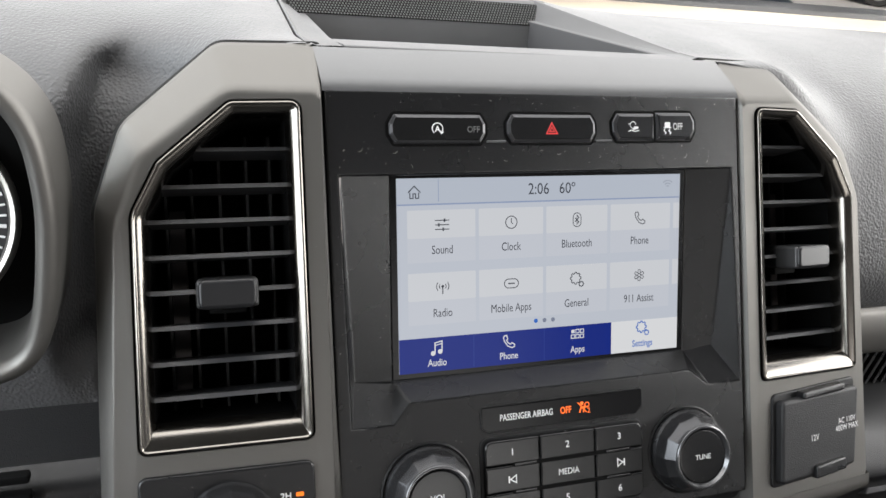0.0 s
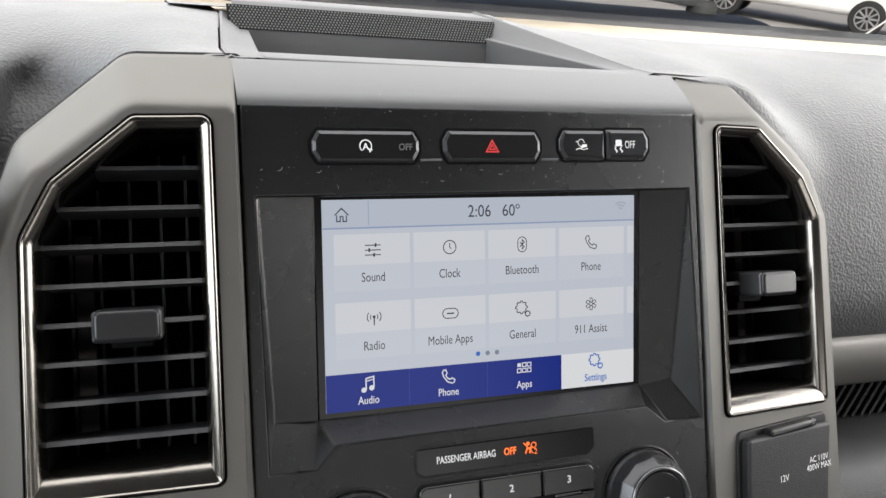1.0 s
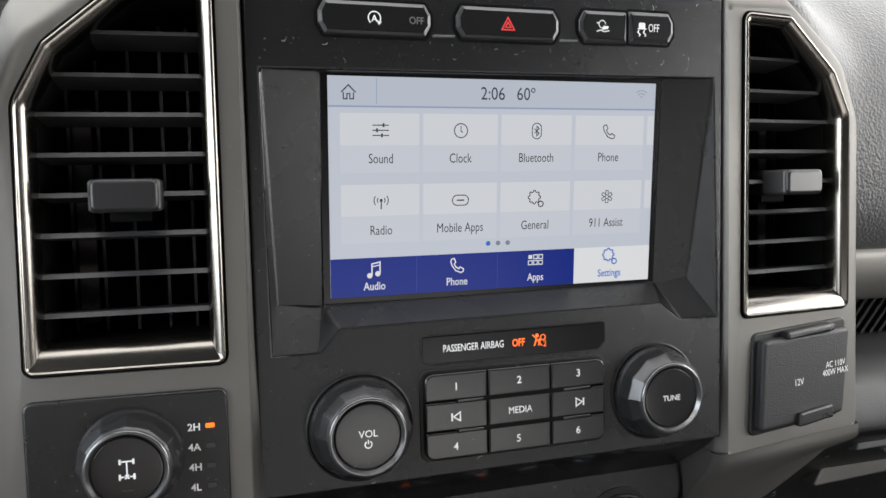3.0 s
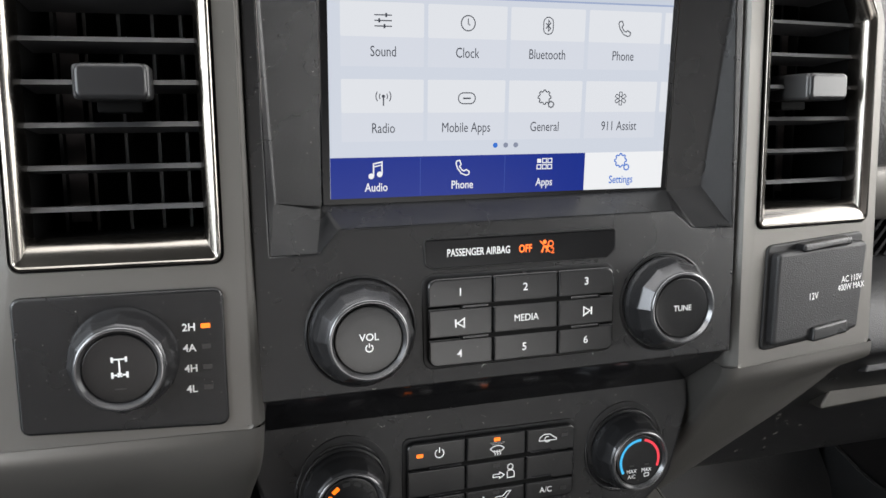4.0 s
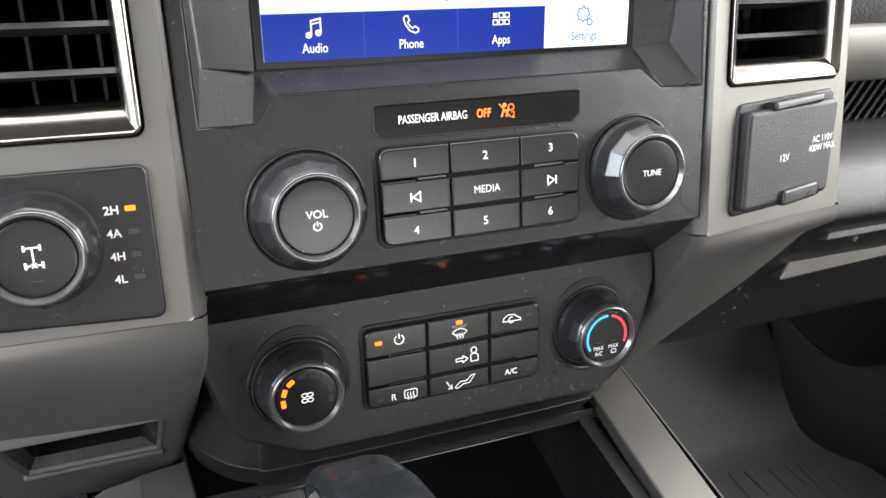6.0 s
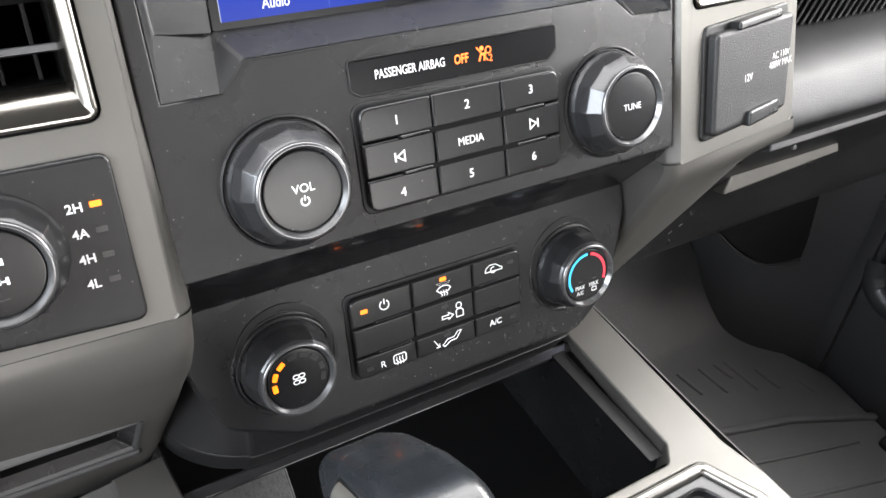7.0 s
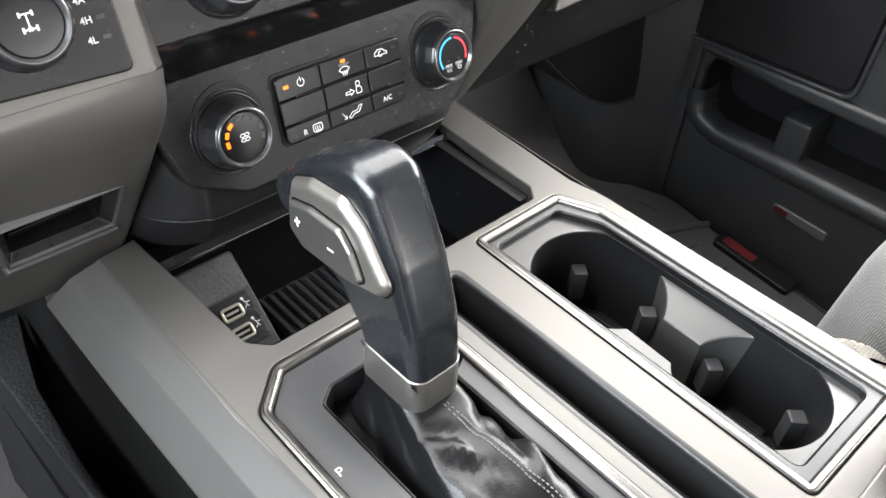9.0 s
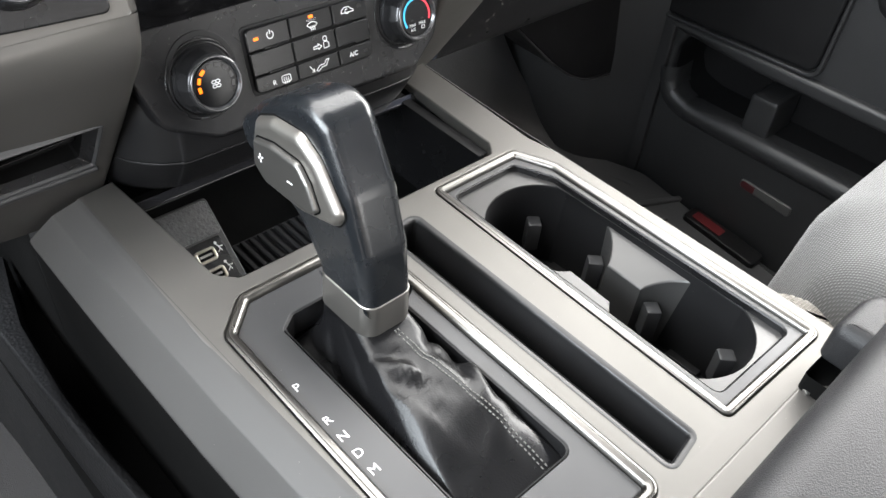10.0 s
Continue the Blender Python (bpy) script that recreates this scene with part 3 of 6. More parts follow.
def menu_icon(kind, x, y):
    if kind == "Sound":
        return join(*[stroke([(x - 4, y + d), (x + 4, y + d)], 0.5, IW) for d in (-2.4, 0, 2.4)], *[stroke([(x + e, y + d - 0.9), (x + e, y + d + 0.9)], 0.9, IW) for e, d in ((1.4, 2.4), (-1.8, 0), (0.6, -2.4))])
    if kind == "Clock":
        return join(stroke(circle(x, y, 3.4, 24), 0.5, IW, True), stroke([(x, y + 2.2), (x, y - 0.2), (x + 1.0, y - 0.9)], 0.45, IW))
    if kind == "Bluetooth":
        return join(stroke(rect(x - 2.5, y - 3.9, x + 2.5, y + 3.9, 2.4, 6), 0.45, IW, True), stroke([(x - 1.3, y + 1.2), (x + 1.2, y - 1.2), (x, y - 2.5), (x, y + 2.5), (x + 1.2, y + 1.2), (x - 1.3, y - 1.2)], 0.5, IW))
    if kind == "Phone":
        return handset(x, y, 0.85, IW, 0.5)
    if kind == "Radio":
        return join(stroke([(x, y - 3.4), (x, y + 0.6)], 0.6, IW), patch(circle(x, y + 0.8, 0.8, 10), IW), *[stroke(arc(x, y + 0.8, r, a - 38, a + 38, 8), 0.45, IW) for r in (1.9, 3.5) for a in (0, 180)])
    if kind == "Mobile Apps":
        return join(stroke(rect(x - 4.2, y - 2.5, x + 4.2, y + 2.5, 2.4, 6), 0.5, IW, True), stroke([(x - 2, y), (x + 2, y)], 0.7, IW))
    if kind == "General":
        return join(gear(x - 0.6, y + 0.6, 2.9, IW, 0.5), gear(x + 3.0, y - 2.9, 1.3, IW, 0.45))
    r = 3.2
    return join(*[stroke(rounded([(x + a * math.cos(t) - b * math.sin(t), y + a * math.sin(t) + b * math.cos(t)) for a, b in ((0.9, -0.75), (r, -0.75), (r, 0.75), (0.9, 0.75))], 0.2, 2), 0.4, IW, True) for t in [radians(30 + 60 * k) for k in range(6)]])


COLS = [(-81.5, -43.0, -62.1), (-41.0, -2.4, -21.8), (-0.4, 38.4, 18.8), (40.6, 80.6, 60.0)]
MENU = [["Sound", "Clock", "Bluetooth", "Phone"], ["Radio", "Mobile Apps", "General", "911 Assist"]]
for r, (top, icon_y, text_y) in enumerate([(87.6, 79.6, 66.4), (54.0, 45.6, 32.2)]):
    for (x0, x1, xm), words in zip(COLS, MENU[r]):
        tile = part("menu_tile", slab([rect(x0, top - 15, x1, top, 0.6, 2)], 0, S), UI_TILE, touch, flat=True)
        part("tile_fade", slab([rect(x0, top - 28, x1, top - 15)], 0, S), UI_TILE_LOW, tile, flat=True)
        part("icon", menu_icon(words, xm, icon_y), UI_INK, tile, flat=True)
        part("writing", letters(words, 4.6, xm, text_y, IW, squeeze=0.74), UI_INK, tile, flat=True)
    part("menu_tile", slab([rect(82.8, top - 15, 86.8, top)], 0, S), UI_TILE, touch, flat=True)
for k, (x, mat) in enumerate(((-6.8, UI_PICK), (-1.4, UI_GREY), (3.9, UI_GREY))):
    part("page_dot", patch(circle(x, 23.4, 1.25, 16), S), mat, touch, flat=True)
bar = part("menu_bar", slab([rect(-87, 0, 41.8, 18.8)], 0, S), UI_BLUE, touch, "dark blue menu bar", flat=True)
part("bar_line", stroke([(-44.4, 0.5), (-44.4, 18.6)], 0.3, IW), UI_BLUE_LINE, bar, flat=True)
part("bar_line", stroke([(-1.6, 0.5), (-1.6, 18.6)], 0.3, IW), UI_BLUE_LINE, bar, flat=True)
picked = part("menu_bar_picked", slab([rect(41.8, 0, 87, 18.8)], 0, S), UI_WHITE, touch, flat=True)
for words, x, ink, on in (("Audio", -65.7, UI_WHITE, bar), ("Phone", -23.3, UI_WHITE, bar), ("Apps", 19.6, UI_WHITE, bar), ("Settings", 62.9, UI_PICK, picked)):
    icon = {"Audio": lambda: note(x + 0.4, 12.8, IW), "Phone": lambda: handset(x, 13.2, 0.85, IW, 0.6),
            "Apps": lambda: None,
            "Settings": lambda: join(gear(x - 0.8, 14.6, 2.9, IW, 0.6), gear(x + 2.8, 11.0, 1.3, IW, 0.5))}[words]()
    if words == "Apps":
        for i in range(3):
            for j in range(2):
                square = rect(x - 4 + 2.9 * i, 14.4 - 3 * j, x - 1.9 + 2.9 * i, 16.4 - 3 * j)
                part("icon_square", patch(square, IW) if (i, j) == (0, 0) else stroke(square, 0.5, IW, True), ink, on, flat=True)
    else:
        part("icon", icon, ink, on, flat=True)
    part("writing", letters(words, 3.9, x, 5.0, IW, squeeze=0.8, bold=0.01), ink, on, flat=True)

# ---- airbag indicator ----
airbag = thing("airbag_indicator", PANEL, "gloss black passenger airbag indicator with orange OFF", "indicator")
AB = rounded([(-46.5, -10, 2), (-42.5, -12.3), (47.5, -12.3), (52, -8.5), (52, 1.5), (-46.5, 1.0)], 1.0, 3)
part("surround", slab([inset(AB, -0.8), AB], -1, 0.7, 0.3), BLACK_DEEP, airbag)
part("window", slab([AB], -1, 0.5, 0.3), PANE_EDGE, airbag)
part("writing", letters("PASSENGER AIRBAG", 3.5, -20.2, -5.2, 0.62, squeeze=0.71, bold=0.01), WHITE, airbag, flat=True)
part("writing", letters("OFF", 3.7, 3.6, -5.2, 0.62, squeeze=0.74, bold=0.02), ORANGE_TEXT, airbag, "lit orange OFF", flat=True)
part("icon", scaled(join(patch(circle(13.6, -2.2, 1.2, 10), 0.62), stroke([(11.8, -8.2), (13.0, -5.0), (16.2, -4.8)], 0.9, 0.62), stroke([(14.6, -8.2), (16.0, -3.4)], 0.9, 0.62), stroke([(10.6, -1.4), (17.0, -8.4)], 0.6, 0.62),
                         stroke(circle(17.4, -3.4, 1.6, 12), 0.55, 0.62, True), letters("2", 3.4, 18.6, -7.2, 0.62)), 14, -5, 0.85), ORANGE_TEXT, airbag, flat=True)


# ---- radio and climate buttons ----
def push_button(name, m, outline, label, group, marks=(), lamp=None, h=4.2):
    ob = thing(name, m, label, "button", group)
    if area(outline) < 0:
        outline = outline[::-1]
    part("cap", slab([inset(outline, 0.25)], -1, h, 1.1), BUTTON, ob)
    for kind, shape in marks:
        part(kind, shape, WHITE, ob, flat=True)
    if lamp:
        led(lamp[0], lamp[1], lamp[2], ob, w=h, sx=3.6 if len(lamp) < 4 else lamp[3], sy=2.0)
    return ob


RX, RY = (-47, -14.6, 19.4, 50.2), (-16.3, -30.3, -45.0, -58.8)
rh = 4.3
backing = thing("button_bezel", PANEL, "black plastic frame round the radio buttons", "button frame")
part("frame", slab([rect(-48.4, -60.2, 51.6, -15.0, 5), ], -0.5, 0.9, 0.6), BLACK_DEEP, backing)
# proud black strips paint the two row gaps' shade; finger bars lie in them
for y in (-30.5, -45.2):
    part("gap", slab([rounded([(-31, y - 1.0), (42, y - 1.0), (42, y + 1.0), (-31, y + 1.0)], 0.9, 3)], 0, rh + 0.15, 0.05), CAVE_SHADE, backing)
for y, x0, x1 in ((-30.5, -30, -17), (-45.2, -30, -17), (-30.5, 26, 41), (-45.2, 26, 41)):
    part("groove_bar", slab([rounded([(x0, y - 0.6), (x1, y - 0.6), (x1, y + 0.6), (x0, y + 0.6)], 0.5, 3)], 0, rh + 0.6, 0.5), GLOSS, backing)
skip_l = join(stroke([(-33.4, -40), (-33.4, -36.2)], 0.8, rh + .05), stroke([(-29.2, -40.2), (-29.2, -36), (-32.6, -38.1)], 0.6, rh + .05, True))
skip_r = join(stroke([(37.4, -39.6), (37.4, -35.8)], 0.8, rh + .05), stroke([(33.2, -39.8), (33.2, -35.6), (36.6, -37.7)], 0.6, rh + .05, True))
RADIO = [("preset_button", "1", -31.0, -23.2), ("preset_button", "2", 2.0, -23.0), ("preset_button", "3", 34.6, -22.6), ("skip_back_button", "", 0, 0), ("media_button", "MEDIA", 2.6, -38.0), ("skip_forward_button", "", 0, 0),
         ("preset_button", "4", -31.6, -52.6), ("preset_button", "5", 1.4, -52.3), ("preset_button", "6", 34.4, -52.0)]
for i, (name, words, tx, ty) in enumerate(RADIO):
    c, r = i % 3, i // 3
    x0, x1, y1, y0 = RX[c], RX[c + 1], RY[r], RY[r + 1]
    big = 4.5
    pts = [(x0, y0, big if (c == 0 and r == 2) else 0.8), (x1, y0, big if (c == 2 and r == 2) else 0.8), (x1, y1, big if (c == 2 and r == 0) else 0.8), (x0, y1, big if (c == 0 and r == 0) else 0.8)]
    marks = [("writing", letters(words, 3.7 if len(words) == 1 else 3.4, tx, ty, rh + .05, squeeze=0.9 if len(words) > 1 else 1, bold=0.008 if len(words) == 1 else 0.0))] if words else [("icon", skip_l if c == 0 else skip_r)]
    push_button(name, PANEL, rounded(pts, 0.8, 3), f"black radio button marked {words}" if words else "black radio button with a skip arrow", "radio buttons", marks, h=rh)

CX, CY = (-47.3, -14.4, 20.4, 50.2), (6.0, -9.2, -25.0, -36.6)
bezel = thing("button_bezel", CLIMATE, "black plastic frame round the climate buttons", "button frame")
part("frame", slab([rect(-48.8, -38.2, 51.6, 7.6, 4)], -0.5, 0.9, 0.6), BLACK_DEEP, bezel)
# row gaps painted as near-black strips above the caps
for y in (-8.8, -24.6):
    part("gap", slab([rounded([(-36, y - 1.0), (36, y - 0.2), (36, y + 1.8), (-36, y + 1.0)], 0.9, 3)], 0, rh + 0.15, 0.05), CAVE_SHADE, bezel)
for x0, x1, y in ((-36, -17, -8.6), (-36, -17, -24.4), (22, 36, -7.4), (22, 36, -22.4)):
    part("groove_bar", slab([rounded([(x0 + 1, y - 0.6), (x1, y - 0.6), (x1, y + 0.6), (x0 + 1, y + 0.6)], 0.5, 3)], 0, rh + 0.6, 0.5), GLOSS, bezel)
hw = rh + 0.05
person = join(stroke(circle(11.2, -14.2, 1.6, 12), 0.5, hw, True), stroke([(9.4, -17.0), (10.2, -16.2), (12.4, -16.2), (13.6, -17.4), (13.6, -20.4), (9.6, -20.4), (9.4, -17.0)], 0.5, hw),
              stroke([(1.2, -17.6), (5, -17.6), (5, -16.4), (7.8, -18.4), (5, -20.2), (5, -19.2), (1.2, -19.2), (1.2, -17.6)], 0.5, hw))
seat_i = join(stroke([(-4.5, -29.4), (-2, -33.2)], 0.5, hw), stroke([(-3.6, -33.6), (-1.4, -33.8), (-1.6, -31.6)], 0.5, hw), stroke([(0.2, -33.6), (3.4, -30.8), (7.0, -30.8), (9.6, -28.2), (11.6, -28.2), (8.6, -32.2), (5.0, -32.4), (1.6, -34.4), (0.2, -33.6)], 0.5, hw))
screen_i = join(stroke([(0.4, -0.2), (6.4, -0.2), (7.4, 0.8), (-0.6, 0.8), (0.4, -0.2)], 0.1, hw), stroke(arc(3.4, -6.4, 5.4, 42, 138, 8) + [(1.2, -4.4), (5.6, -4.4)], 0.5, hw, True), *[stroke([(x, -6.6), (x + 0.5, -5.6), (x - 0.4, -4.6), (x, -3.4)], 0.45, hw) for x in (1.9, 3.4, 4.9)])
rear_i = join(stroke(rect(-27.6, -34.0, -20.8, -29.4, 1.0, 3), 0.5, hw, True), *[stroke([(x, -35), (x + 0.4, -33.6), (x - 0.4, -32.2), (x, -30.6)], 0.45, hw) for x in (-25.8, -24.2, -22.6)], letters("R", 3.4, -33.2, -31.9, hw))
power_i = join(stroke(arc(-29.4, -1.0, 2.4, 120, 420, 16), 0.55, hw), stroke([(-29.4, -0.6), (-29.4, 2.2)], 0.55, hw))
recirc_i = join(stroke([(28, -1.8), (28.6, 0.2), (31.0, 1.8), (34.6, 1.6), (37.2, -0.4), (38.4, -0.8), (38.4, -2), (28, -1.8)], 0.5, hw), stroke(arc(33, -1.2, 1.6, 60, 330, 8), 0.5, hw))
CLIMATE_BUTTONS = [("power_button", "black climate power button with a lit orange lamp", [("icon", power_i)], (-40.2, -1.2, True)),
                   ("defrost_button", "black windscreen defrost button with a lit orange lamp", [("icon", screen_i)], (3.2, 2.6, True)),
                   ("recirculation_button", "black air recirculation button", [("icon", recirc_i)], (43.6, 0.2, False)),
                   ("blank_button", "plain black button without a symbol", [], None),
                   ("face_vent_button", "black button with a seated person symbol", [("icon", person)], (3.2, -12.4, False)),
                   ("blank_button", "plain black button without a symbol", [], None),
                   ("rear_defrost_button", "black rear window defrost button marked R", [("icon", rear_i)], (-40.3, -32.0, False)),
                   ("foot_vent_button", "black button with a seat and foot arrow", [("icon", seat_i)], (3.2, -28.2, False)),
                   ("cooling_button", "black button marked A/C", [("writing", letters("A/C", 3.2, 32.8, -30.8, hw, bold=0.01))], (43.6, -31.2, False))]
for i, (name, label, marks, lamp) in enumerate(CLIMATE_BUTTONS):
    c, r = i % 3, i // 3
    x0, x1, y1, y0 = CX[c], CX[c + 1], CY[r], CY[r + 1]
    big = 4.0
    pts = [(x0, y0, big if (c == 0 and r == 2) else 0.8), (x1, y0, big if (c == 2 and r == 2) else 0.8), (x1, y1, big if (c == 2 and r == 0) else 0.8), (x0, y1, big if (c == 0 and r == 0) else 0.8)]
    push_button(name, CLIMATE, rounded(pts, 0.8, 3), label, "climate buttons", marks, lamp, h=rh)


# ---- turning knobs ----
def facets(r0, r1, h0, h1, n=12):
    """A knob's side: wide hollow facets below, narrow ones leaning in above, turned by half a step."""
    def ring(r, h, turn=0.0, wave=0.0):
        return [((r - wave * (i % 2)) * math.cos(math.pi * (i + turn) / n), (r - wave * (i % 2)) * math.sin(math.pi * (i + turn) / n), h) for i in range(2 * n)]
    d = h1 - h0
    return skin([ring(r0 + 1.5, h0), ring(r0 + 1.4, h0 + 0.10 * d), ring(r0 + 0.5, h0 + 0.22 * d), ring(r0 + 0.4, h0 + 0.52 * d, 0, 1.3), ring(r0 - 0.2, h0 + 0.66 * d, 0, 0.9), ring(r1 + 1.0, h0 + 0.93 * d, 0, 0.4), ring(r1 - 0.2, h1)])


def knob(name, m, r, h, label, category, marks, side=KNOB_GREY, face_r=None, dish=False):
    ob = thing(name, m, label, category, "turning knobs")
    fr = face_r or r * 0.68
    top = fr + 2.9
    if dish:
        part("dish", lathe([(r + 5.8, -1), (r + 5.5, 0.3), (r + 4.8, 0.6), (r + 3.6, 0.3), (r + 2.6, -0.6)], 56), BLACK, ob, "ring round the knob", angle=60)
    part("skirt", lathe([(r + 3.6, -1), (r + 3.4, 0.5), (r + 2.6, 0.9), (r + 1.6, -0.2), (r - 1, -0.4)], 56), BLACK_DEEP, ob)
    part("grip", facets(r, top + 0.2, 0.2, h - 1.6), side, ob, "glossy faceted grip", angle=12, bevel=0.00035)
    part("rim", lathe([(top - 0.3, h - 2.4), (top + 0.2, h - 1.4), (top - 0.1, h - 0.4), (top - 0.8, h), (top - 1.4, h - 0.1), (fr + 0.5, h - 2.0), (fr + 0.1, h - 2.5), (fr - 0.1, h - 3.2)], 64), KNOB_RIM, ob, "smooth dished rim", angle=50)
    part("face", lathe([(fr - 0.1, h - 3.2), (fr - 0.3, h - 2.1), (fr - 0.8, h - 1.9), (fr * 0.6, h - 1.8), (0, h - 1.75)], 56), BUTTON, ob)
    for kind, shape, mat in marks:
        part(kind, shape, mat, ob, flat=True)
    return ob


kh = 18.0
kw = kh - 1.6
power_k = join(stroke(arc(0, -3.6, 1.6, 120, 420, 14), 0.55, kw), stroke([(0, -3.4), (0, -1.4)], 0.5, kw))
knob("volume_knob", PANEL @ pose(-0.0775, -0.039, 0), 22.5, kh, "black volume knob with a faceted grip", "knob",
     [("writing", letters("VOL", 3.2, 0, 1.4, kw, bold=0.008), WHITE), ("icon", power_k, WHITE)])
knob("tuning_knob", PANEL @ pose(0.0815, -0.0375, 0), 22.5, kh, "black tuning knob with a faceted grip", "knob", [("writing", letters("TUNE", 2.8, 0, 0, kw, bold=0.004), WHITE)])
fan_i = join(*[stroke([(1.9 * math.cos(a) + 1.4 * math.cos(b), 1.9 * math.sin(a) + 1.0 * math.sin(b)) for b in [2 * math.pi * k / 10 for k in range(10)]], 0.5, kw, True) for a in [radians(45 + 90 * k) for k in range(4)]])
fan_marks = [("icon", fan_i, WHITE)]
for k, a in enumerate((186, 158, 130, 100, 72, 44, 16, -12)):
    fan_marks.append(("indicator_lamp", moved(slab(rect(-1.9, -1.1, 1.9, 1.1, 0.3, 2), kw, kw + 0.2), pose(11.4 * math.cos(radians(a)), 11.4 * math.sin(radians(a)), 0, 0, 0, a + 90)), ORANGE if k < 3 else DIM_PRINT))
knob("fan_knob", CLIMATE @ pose(-0.0795, -0.0165, 0), 20, kh, "black fan speed knob with three lit orange lamps", "knob", fan_marks, face_r=14.6, dish=True)
knob("temperature_knob", CLIMATE @ pose(0.0845, -0.0155, 0), 20.5, kh, "black temperature knob with blue and red arcs", "knob",
     [("cold_arc", stroke(arc(0, 0, 12, 88, 214, 24), 1.5, kw), BLUE_PRINT), ("warm_arc", stroke(arc(0, 0, 12, 78, -22, 20), 1.5, kw), RED_PRINT),
      ("writing", join(letters("MAX", 2.3, -4.8, -6.0, kw, squeeze=0.9), letters("A/C", 2.3, -4.8, -9.2, kw, squeeze=0.9), letters("MAX", 2.3, 4.6, -6.0, kw, squeeze=0.9), stroke(rect(3.2, -10, 6.2, -8, 0.5, 2), 0.4, kw, True)), WHITE),
      ("indicator_lamp", join(patch(rect(-6.2, -3.2, -3.4, -2.2), kw), patch(rect(3.2, -3.2, 6, -2.2), kw)), DIM_PRINT)], face_r=14.6, dish=True)


# ---- the two satin grey pillars with the air vents; s runs outwards from the pillar's inner edge ----
# crease of the flat face, and the outer edge behind it, with their heights
FACE = [(104, -88, 5), (7.0, -88, 5), (4.5, 167, 5), (49, 168, 5), (90, 136, 5), (101, 106, 5)]
EDGE_RING = [(115, -90, -9), (0, -90, -1.5), (0, 197, -24), (53, 197, -25), (100, 154, -18), (112, 112, -10)]
VENT = [(95.5, -2.5), (14.5, -2.5), (14.5, 163), (48, 162.5), (82, 134), (94.5, 110)]
FRAME_L, FRAME_R = PANEL @ pose(-0.122, 0, 0.000, 0, -3.5, 0), PANEL @ pose(0.122, 0, -0.003, 0, 5.5, 0)


def side(shape, right):
    """The pillar's shapes are drawn for the right-hand side and mirrored for the left."""
    return shape if right else mirrored(shape)


def vent_width(v):
    """The clear opening of the vent at height v: from its inner to its outer edge."""
    pts = [(88, 6), (88.5, 108), (77, 131), (45.5, 156)]
    out = 88.0
    for (a, b), (c, d) in zip(pts, pts[1:]):
        if b <= v <= d:
            out = a + (c - a) * (v - b) / (d - b)
    return 21.0, out


def air_vent(m, right, label):
    ob = thing("air_vent", m, label, "air vent", "dashboard air vents")
    hole = rounded([(s, v, r) for (s, v), r in zip(VENT, (4, 4, 5, 6, 10, 14))], 4, 5)
    if area(hole) < 0:
        hole = hole[::-1]

    def ring(d, w, low=0.0):
        return [(s, v + (low if v < 20 else 0), w) for s, v in inset(hole, d)]
    # seal, duct and tab stem: the vent's inner shade is painted near-black
    part("seal", side(skin([ring(-0.9, 5.2), ring(-0.9, 4.2), ring(0.4, 4.0)]), right), CAVE_SHADE, ob)
    part("chrome_frame", side(skin([ring(0.3, 3), ring(0.3, 6.4), ring(0.6, 7.0), ring(1.3, 7.2), ring(1.8, 6.6), ring(2.3, 6.3), ring(4.2, 5.6, 1), ring(5.8, 3.6, 3), ring(6.8, 0.0, 4.6), ring(7.0, -6, 5)]), right), CHROME, ob, "smoked chrome frame", angle=50)
    part("duct", side(join(skin([ring(6.9, -5.5, 5), ring(6.8, -34, 4), ring(9, -70, 4)]), ([(s, v, -62) for s, v in inset(hole, 2)], fill([inset(hole, 2)]))), right), CAVE_SHADE, ob, "duct with its shade painted near-black")
    heights = (140.4, 122.6, 106, 89, 72, 55, 37.8, 21)
    for k, v in enumerate(heights):
        a, b = vent_width(v)
        prof = [(-1.2, -3), (0.9, -4.6), (1.3, -6.5), (1.5, -30), (-0.9, -30), (-1.1, -6)]
        ring_a, ring_b = [(a - 1, v + y - 0.10 * (w + 6) * -1, w) for y, w in prof], [(b + 1, v + y - 0.10 * (w + 6) * -1, w) for y, w in prof]
        part("slat", side(skin([ring_b, ring_a]), right), SLAT, ob)
    for s in (28, 40, 54, 68, 81):
        top = 150 if s < 48 else 150 - (s - 46) * 0.75
        part("vane", side(slab([rect(s - 0.7, 8, s + 0.7, top)], -58, -36), right), VANE, ob)
    part("stop_block", side(box(72, 12, -46, 80, 112, -42), right), material("vent_inner_plastic", (0.05, 0.042, 0.04), 0.6), ob)
    c = 52.5
    tab = part("tab", side(slab([rect(c - 13.5, 64.5, c + 13.5, 78.5, 3.2, 4)], -14, 13.5, 2.0, 3), right), KNOB, ob, "black steering tab")
    for e in (-1, 1):
        part("tab_cap", side(slab([rounded([(c + e * 14.2, 65.2), (c + e * 14.2, 77.8), (c + e * 10.8, 78.8), (c + e * 10.8, 64.2)], 1.6, 3)], -4, 12.0, 1.8, 3), right), SILVER_DARK, tab, "satin grey end")
    part("tab_stem", side(box(c - 9, 60, -28, c + 9, 65, -10, 1), right), CAVE_SHADE, ob)
    return ob


